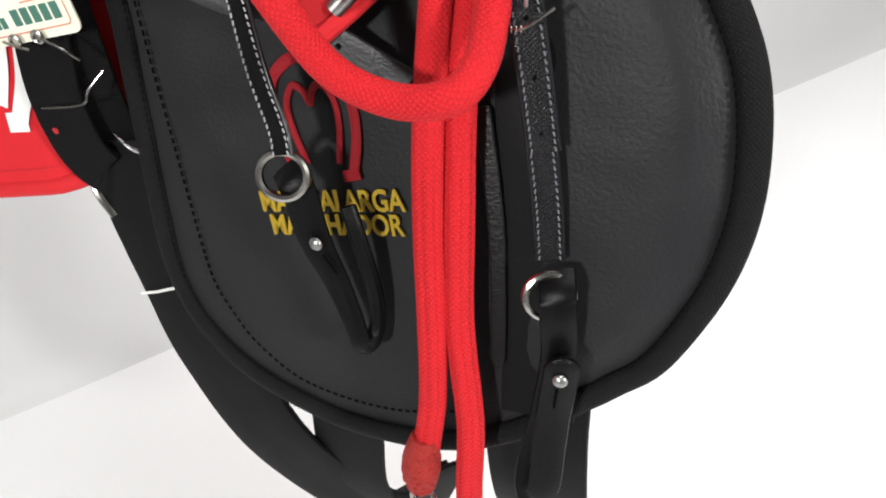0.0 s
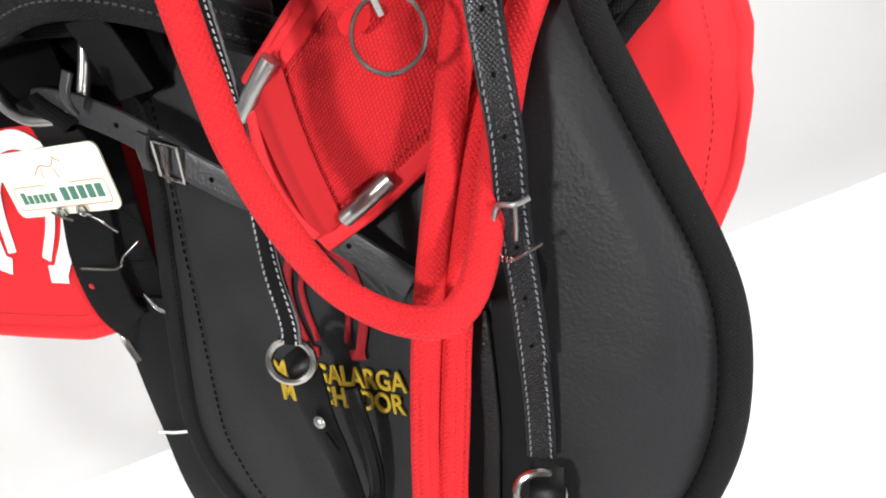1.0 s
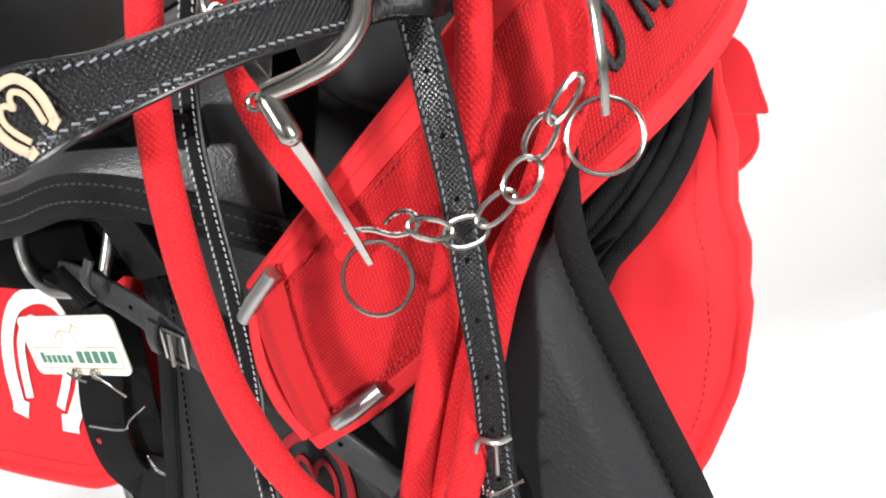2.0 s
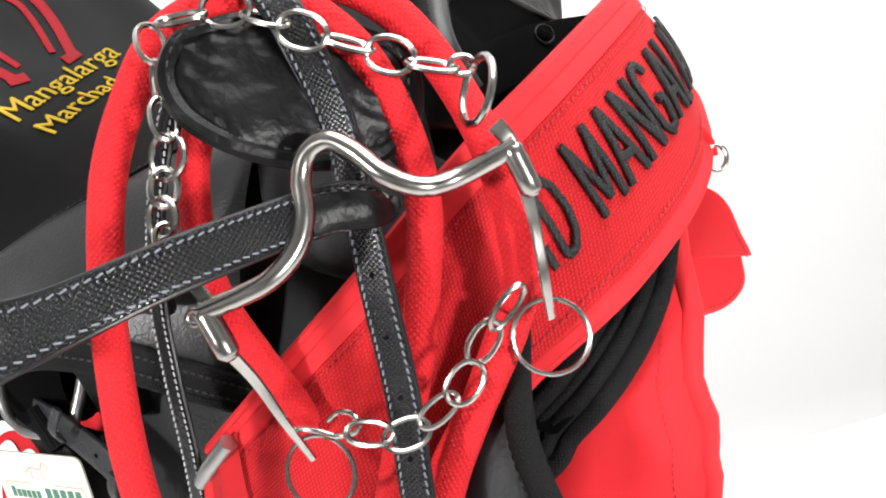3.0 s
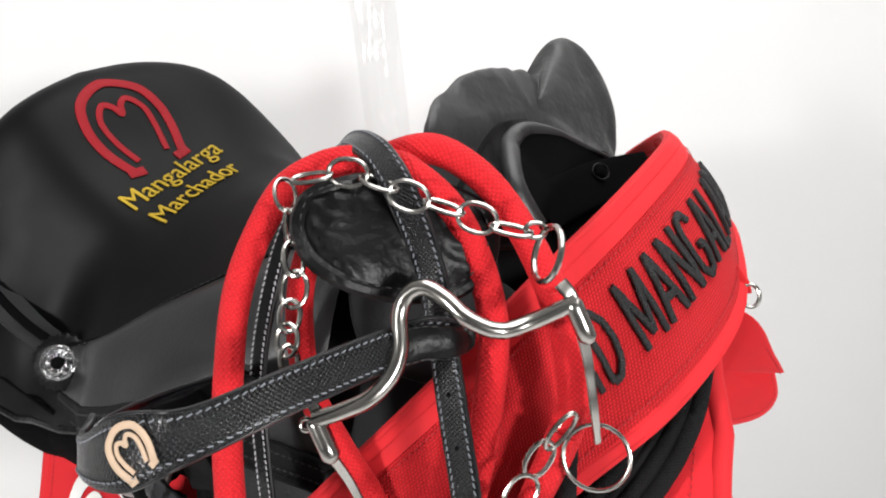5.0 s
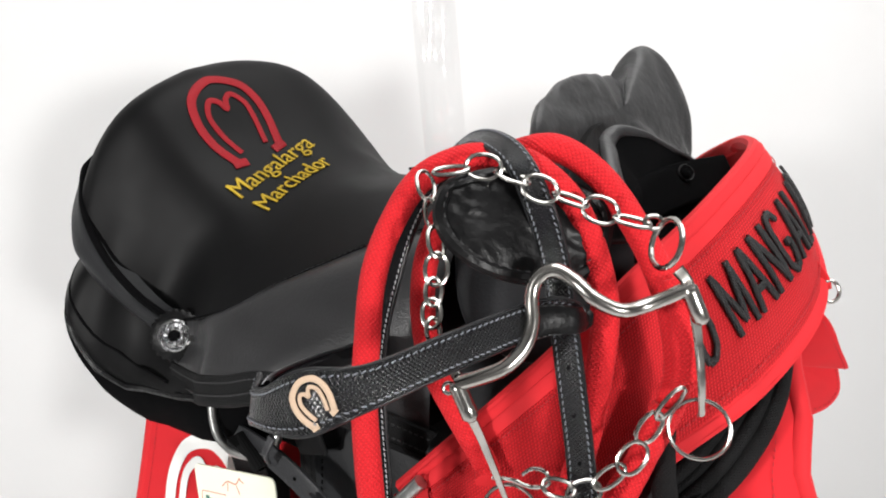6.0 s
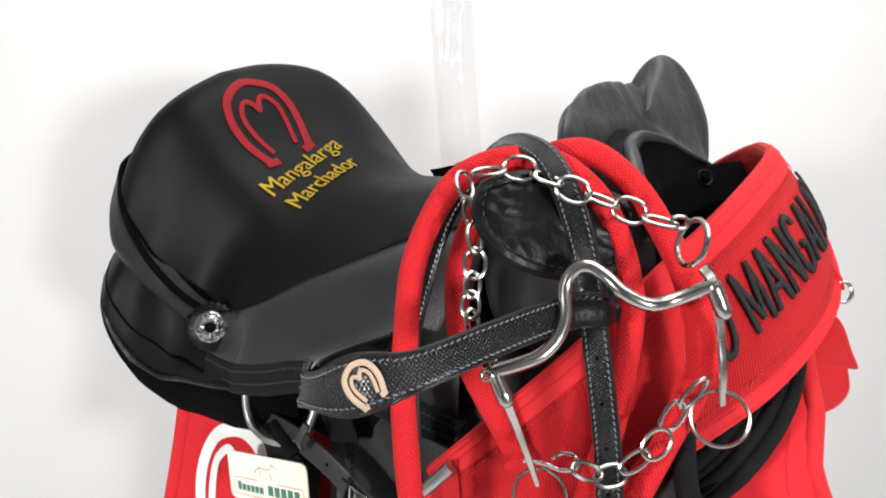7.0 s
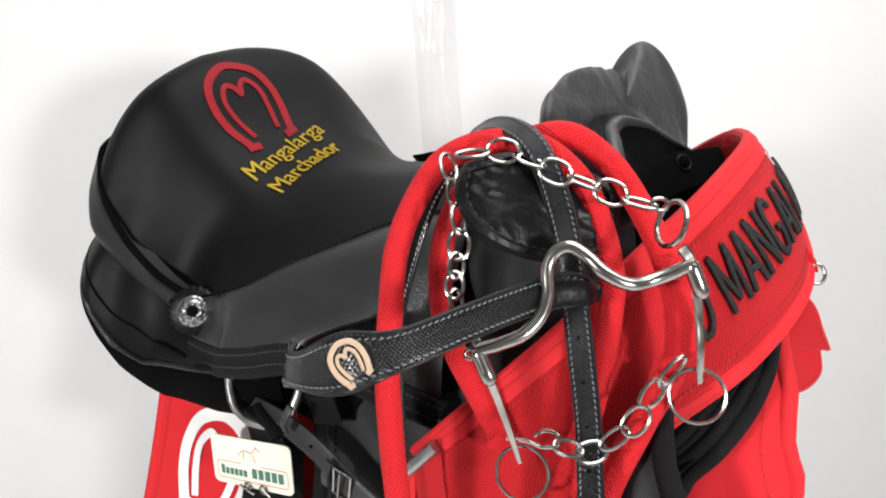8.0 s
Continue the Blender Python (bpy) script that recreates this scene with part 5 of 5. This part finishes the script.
    # noseband, wrapped round in front
    nose = [(-0.2297, 0.2080, 1.1770), (-0.2199, 0.1990, 1.1798), (-0.1993, 0.1940, 1.1863), (-0.1723, 0.1970, 1.1972), (-0.1513, 0.2141, 1.2021), (-0.1326, 0.2500, 1.2074), (-0.1175, 0.2940, 1.2082), (-0.1078, 0.3159, 1.2077), (-0.1033, 0.3280, 1.2028), (-0.1131, 0.3362, 1.1979)]
    wf = lambda s: 1 + 0.62 * math.exp(-((s - 0.31) / 0.095) ** 2) + 0.5 * math.exp(-(s / 0.07) ** 2)
    nb, pth = strap("noseband", nose, 0.0187, lambda p: V((0.35, -0.85, 0.25)) if p.x > -0.16 else V((0.0, -0.95, 0.3)), STRAP, THREAD, 0.004, wf, "black textured noseband with a pale leather emblem")
    k = int(0.335 * (len(pth) - 1))
    fr = frames(pth, (0.15, -0.92, 0.3))[k]
    ctr = pth[k]
    ang = radians(-26)
    au = (fr[0] * math.cos(ang) + fr[1] * math.sin(ang))
    if au.x < 0:
        au = -au
    av = fr[2].cross(au)
    if av.z < 0:
        av = -av
    part("emblem", horseshoe(0.0225, lambda u, v, h: ctr + au * u + av * v + fr[2] * (0.0022 + h), 0.0008, 0.10), TAN, nb, "pale raw-leather horseshoe inlay")
    back = [(-0.226, 0.208, 1.180), (-0.231, 0.216, 1.179), (-0.234, 0.228, 1.177), (-0.241, 0.255, 1.170), (-0.250, 0.285, 1.160), (-0.262, 0.320, 1.148)]
    strap("noseband_end", back, 0.019, lambda p: V((-0.75, -0.35, 0.55)), LACQ, PALETHREAD, 0.0035, None, "glossy inner side of the noseband")
    wrap = spline([(-0.1120, 0.3000, 1.2080), (-0.1060, 0.3085, 1.2080), (-0.1000, 0.3150, 1.2065), (-0.0968, 0.3200, 1.2050), (-0.0965, 0.3280, 1.2030), (-0.1000, 0.3350, 1.2010)], 6)
    lp = part("loop", ribbon(wrap, 0.0180, 0.0040, (0.45, -0.82, 0.3), None, False, lambda s: 1 - 0.25 * s, 0.0012), GLOSS, bridle, "glossy leather loop joining noseband and cheek strap")
    part("stitching", stitches(wrap[:12], [-0.0078, 0.0078], 0.0025, (0.45, -0.82, 0.3), 0.0038, (0.0025, 0.0007, 0.0005)), DARKTHREAD, lp)


build_bridle()

# ---------------------------------------------------------------- the bit
bit = thing("curb_bit", (-0.09, 0.31, 1.09), "polished steel curb bit with ported mouthpiece, shanks and chains", "bit")


def link_mesh(c, d, n, long=0.0095, wide=0.006, wire=0.0013):
    """One oval chain link along d, lying flat to n."""
    d = V(d).normalized()
    n = V(n)
    s = d.cross(n).normalized()
    p = []
    for k in range(22):
        q = 2 * math.pi * k / 22
        p.append(V(c) + d * long * math.copysign(abs(math.cos(q)) ** 0.85, math.cos(q)) + s * wide * math.sin(q))
    return tube(p, wire, 7, lambda x: x - V(c), True)


def chain(name, label, rows):
    """A chain link by link: rows of centre, flat side, half length and half width."""
    first = None
    cs = [V(r[0]) for r in rows]
    for k, (c, flat, long, wide) in enumerate(rows):
        d = cs[min(k + 1, len(cs) - 1)] - cs[max(k - 1, 0)]
        bm = link_mesh(c, d, flat, long, wide, 0.0013)
        if first is None:
            first = part(name, bm, STEEL, bit, label)
        else:
            part("link", bm, STEEL, first)


OPEN, THIN = (0.5, -0.8, 0.33), (0.35, -0.1, 0.93)


def build_bit():
    port = [(-0.1367, 0.2614, 1.1841), (-0.1251, 0.2702, 1.1876), (-0.1162, 0.2782, 1.1917), (-0.1109, 0.2881, 1.1994), (-0.1101, 0.2960, 1.2099), (-0.1132, 0.3018, 1.2232), (-0.1113, 0.3060, 1.2321), (-0.1038, 0.3101, 1.2359), (-0.0941, 0.3123, 1.2310), (-0.0828, 0.3125, 1.2227), (-0.0708, 0.3186, 1.2162), (-0.0614, 0.3308, 1.2164), (-0.0422, 0.3438, 1.2254)]
    part("mouthpiece", tube(spline(port, 8), 0.0041, 14), STEEL, bit, "polished steel mouthpiece with a high port")
    a, b = V(port[0]), V(port[-1])
    for c, d in (((-0.1363, 0.2620, 1.1830), (-0.1272, 0.2602, 1.1670)), ((-0.0436, 0.3425, 1.2240), (-0.0362, 0.3424, 1.2075))):
        c, d = V(c), V(d)
        part("barrel", tube([c.lerp(d, f) for f in (-0.12, -0.04, 0.1, 0.55, 0.62, 0.92, 1.0)], 0.0046, 14, (1, -0.3, 0), False, 1, None, lambda s: 0.75 if s in (0.0, 1.0) else 1), STEEL, bit, "hinge barrel of the shank")
        part("pin_head", dome(d, 0.0030, 0.0018, d - c), STEEL, bit, "rounded pin head of the hinge")
    taper = lambda s: 1.35 - 0.6 * s
    left = spline([(-0.1325, 0.2610, 1.1760), (-0.1290, 0.2610, 1.1690), (-0.1275, 0.2690, 1.1504), (-0.1230, 0.2740, 1.1286), (-0.1207, 0.2821, 1.1041)], 6)
    part("shank", ribbon(left, 0.0046, 0.0026, (0.5, -0.85, 0.1), None, False, taper), STEEL, bit, "flat tapering steel shank")
    right = spline([(-0.0500, 0.3430, 1.2340), (-0.0445, 0.3440, 1.2260), (-0.0405, 0.3450, 1.2080), (-0.0386, 0.3477, 1.1923), (-0.0355, 0.3460, 1.1707), (-0.0355, 0.3505, 1.1488)], 6)
    part("shank", ribbon(right, 0.0054, 0.0026, (0.75, -0.62, 0.1), None, False, taper), STEEL, bit, "flat tapering steel shank")
    part("shank", ribbon(spline([a + V((0, 0.004, 0)), (-0.1440, 0.2650, 1.196), (-0.1475, 0.2660, 1.208)], 5), 0.0055, 0.0028, (0.7, -0.7, 0)), STEEL, bit, "upper arm of the shank")
    part("shank_eye", wire_ring((-0.1405, 0.2600, 1.1815), 0.0028, 0.0011, OPEN), STEEL, bit, "small eye beside the hinge")
    part("rein_ring", wire_ring((-0.1198, 0.2836, 1.0956), 0.0163, 0.0012, (0.2, -0.9, 0.4)), STEEL, bit, "thin steel rein ring")
    part("rein_ring", wire_ring((-0.0366, 0.3518, 1.1387), 0.0165, 0.0012, (0.3, -0.88, 0.35)), STEEL, bit, "thin steel rein ring")
    part("top_ring", wire_ring((-0.0571, 0.3453, 1.2464), 0.0140, 0.0016, (-0.62, -0.66, 0.42), 0.86, (-0.52, 0.52, 0.68)), STEEL, bit, "oval steel ring above the mouthpiece")
    side = (0.85, -0.35, 0.2)
    chain("side_chain", "twisted steel chain of small links",
          [((-0.1530, 0.2670, 1.2080), side, 0.0072, 0.0042), ((-0.1560, 0.2702, 1.2165), OPEN, 0.0078, 0.0050), ((-0.1581, 0.2762, 1.2262), (0.75, -0.6, -0.2), 0.0076, 0.0050), ((-0.1613, 0.2842, 1.2362), OPEN, 0.0090, 0.0062), ((-0.1645, 0.2900, 1.2495), side, 0.0090, 0.0050), ((-0.1738, 0.2990, 1.2625), (-0.3, -0.85, 0.3), 0.0092, 0.0045), ((-0.1815, 0.3070, 1.2760), side, 0.0092, 0.0056)])
    chain("upper_chain", "steel curb chain of oval links",
          [((-0.1682, 0.3134, 1.2842), THIN, 0.0100, 0.0048), ((-0.1525, 0.3225, 1.2854), OPEN, 0.0100, 0.0070), ((-0.1367, 0.3262, 1.2800), THIN, 0.0100, 0.0050), ((-0.1204, 0.3275, 1.2742), OPEN, 0.0100, 0.0070), ((-0.1069, 0.3370, 1.2674), THIN, 0.0100, 0.0046), ((-0.0925, 0.3436, 1.2613), OPEN, 0.0098, 0.0070), ((-0.0759, 0.3463, 1.2560), THIN, 0.0100, 0.0046), ((-0.0668, 0.3540, 1.2545), OPEN, 0.0050, 0.0036)])
    chain("lower_chain", "steel lip chain of oval links",
          [((-0.0920, 0.2880, 1.1205), (0.1, -0.6, 0.8), 0.0102, 0.0050), ((-0.0822, 0.2995, 1.1140), (0.1, -0.9, 0.42), 0.0100, 0.0062), ((-0.0722, 0.3105, 1.1208), (0.75, 0.1, 0.65), 0.0100, 0.0046), ((-0.0626, 0.3185, 1.1312), OPEN, 0.0100, 0.0068), ((-0.0571, 0.3286, 1.1461), (0.75, -0.6, 0.2), 0.0100, 0.0062), ((-0.0485, 0.3360, 1.1597), (0.8, 0.1, 0.6), 0.0112, 0.0048)])
    part("hook", tube(spline([(-0.1276, 0.2784, 1.1205), (-0.1162, 0.2807, 1.1215), (-0.1072, 0.2850, 1.1176), (-0.0990, 0.2880, 1.1195), (-0.0985, 0.2893, 1.1240), (-0.1025, 0.2908, 1.1261), (-0.1100, 0.2916, 1.1240), (-0.1148, 0.2898, 1.1199)], 6), 0.0012, 8), STEEL, bit, "small bent chain hook")


build_bit()

# ---------------------------------------------------------------- tag, rack
tag = thing("price_tag", (-0.39, 0.292, 1.0), "cream card shop tag pinned to the black webbing", "tag")


def build_tag():
    o, ux, uz = V((-0.3907, 0.2931, 0.998)), V((0.0925, 0.0105, 0.0111)).normalized(), V((-0.0006, 0.0024, 0.0477)).normalized()
    n = uz.cross(ux).normalized()
    if n.y > 0:
        n = -n
    w, h, r = 0.0465, 0.024, 0.006
    pts = []
    for sx, sy, a0 in ((1, 1, 0), (-1, 1, 90), (-1, -1, 180), (1, -1, 270)):
        for k in range(5):
            q = radians(a0 + 90 * k / 4)
            pts.append((sx * (w - r) + r * math.cos(q), sy * (h - r) + r * math.sin(q)))
    bm = bmesh.new()
    loft([[o + ux * x + uz * y + n * d for x, y in pts] for d in (-0.0006, 0.0006)], True, False, True, bm)
    card = part("card", bm, CARD, tag, "cream card with rounded corners")
    lay = lambda u, v, hh: o + ux * u * 0.92 + uz * v * 1.14 + n * (0.0007 + hh)
    bm = bmesh.new()
    fr = [(-0.012, -0.001), (-0.043, -0.001), (-0.045, -0.004), (-0.045, -0.014), (-0.043, -0.016), (0.043, -0.016), (0.045, -0.014), (0.045, -0.004), (0.043, -0.001), (0.012, -0.001)]
    for a, b in zip(fr, fr[1:]):
        band2d([a, b], 0.0008, 0.0002, lay, 1, bm)
    part("printed_frame", bm, INKRUST, card, "thin printed frame")
    for k in range(11):
        x, wide, tall = (-0.0375 + 0.0058 * k, 0.0046, 0.0078 if k == 0 else 0.0058) if k < 6 else (0.0035 + 0.0083 * (k - 6), 0.0064, 0.0086)
        part("printed_bar", band2d([(x, -0.0122), (x, -0.0122 + tall)], wide, 0.0002, lay, 1), INKGREEN, card, "green printed bar")
    bm = bmesh.new()
    for a in ([(-0.016, 0.006), (-0.008, 0.011), (0.002, 0.010), (0.008, 0.016)], [(-0.008, 0.010), (-0.009, 0.003)], [(0.003, 0.009), (0.006, 0.002)], [(0.007, 0.015), (0.013, 0.012)]):
        band2d(a, 0.001, 0.0002, lay, 5, bm)
    part("printed_mark", bm, INKRUST, card, "rust-coloured line mark")
    for x in (-0.004, 0.014):
        c = o + ux * x - uz * 0.0215 + n * 0.003
        part("eyelet", wire_ring(c, 0.0035, 0.0011, n), STEEL, tag, "small steel eyelet")
    pin = [o + ux * 0.014 - uz * 0.020 + n * 0.005, o + ux * 0.028 - uz * 0.030 + n * 0.005, o + ux * 0.036 - uz * 0.040 + n * 0.003]
    part("pin", tube(spline(pin, 4), 0.0009, 6), STEEL, tag, "bent wire pin")
    pin = [o + ux * -0.006 - uz * 0.064 + n * 0.008, o + ux * 0.026 - uz * 0.066 + n * 0.008, o + ux * 0.034 - uz * 0.058 + n * 0.006, o + ux * 0.046 - uz * 0.050 + n * 0.0]
    part("pin", tube(spline(pin, 3), 0.0009, 6), STEEL, tag, "bent wire pin")
    part("pin", tube(spline([o + ux * -0.012 - uz * 0.02 + n * 0.004, o + ux * -0.004 - uz * 0.024 + n * 0.005, o + ux * 0.004 - uz * 0.028 + n * 0.004], 4), 0.0009, 6), STEEL, tag, "bent wire pin")


build_tag()


def build_rack():
    """The arm that carries the saddle, wholly under it, fixed to the back wall."""
    foot = booth(0.02, 0.0, 1.02)
    t = thing("saddle_rack", foot, "white metal saddle rack fixed to the booth wall", "saddle rack")
    tip = V((-0.2, 0.52, 1.02))
    mid = V((-0.5, 0.47, 1.02))
    arm = spline([foot, foot.lerp(mid, 0.6), mid, V((-0.35, 0.49, 1.03)), tip], 8)
    part("arm", tube(arm, 0.02, 12), RACKPAINT, t, "white steel tube arm")
    part("wall_plate", box(foot + WN * 0.012, (0.06, 0.012, 0.09), (WD, WN, V((0, 0, 1))), None, 0.004), RACKPAINT, t, "white wall plate")
    part("saddle_rest", box(V((-0.35, 0.49, 1.058)), (0.15, 0.05, 0.014), None, None, 0.006), RACKPAINT, t, "white padded rest under the saddle")


build_rack()
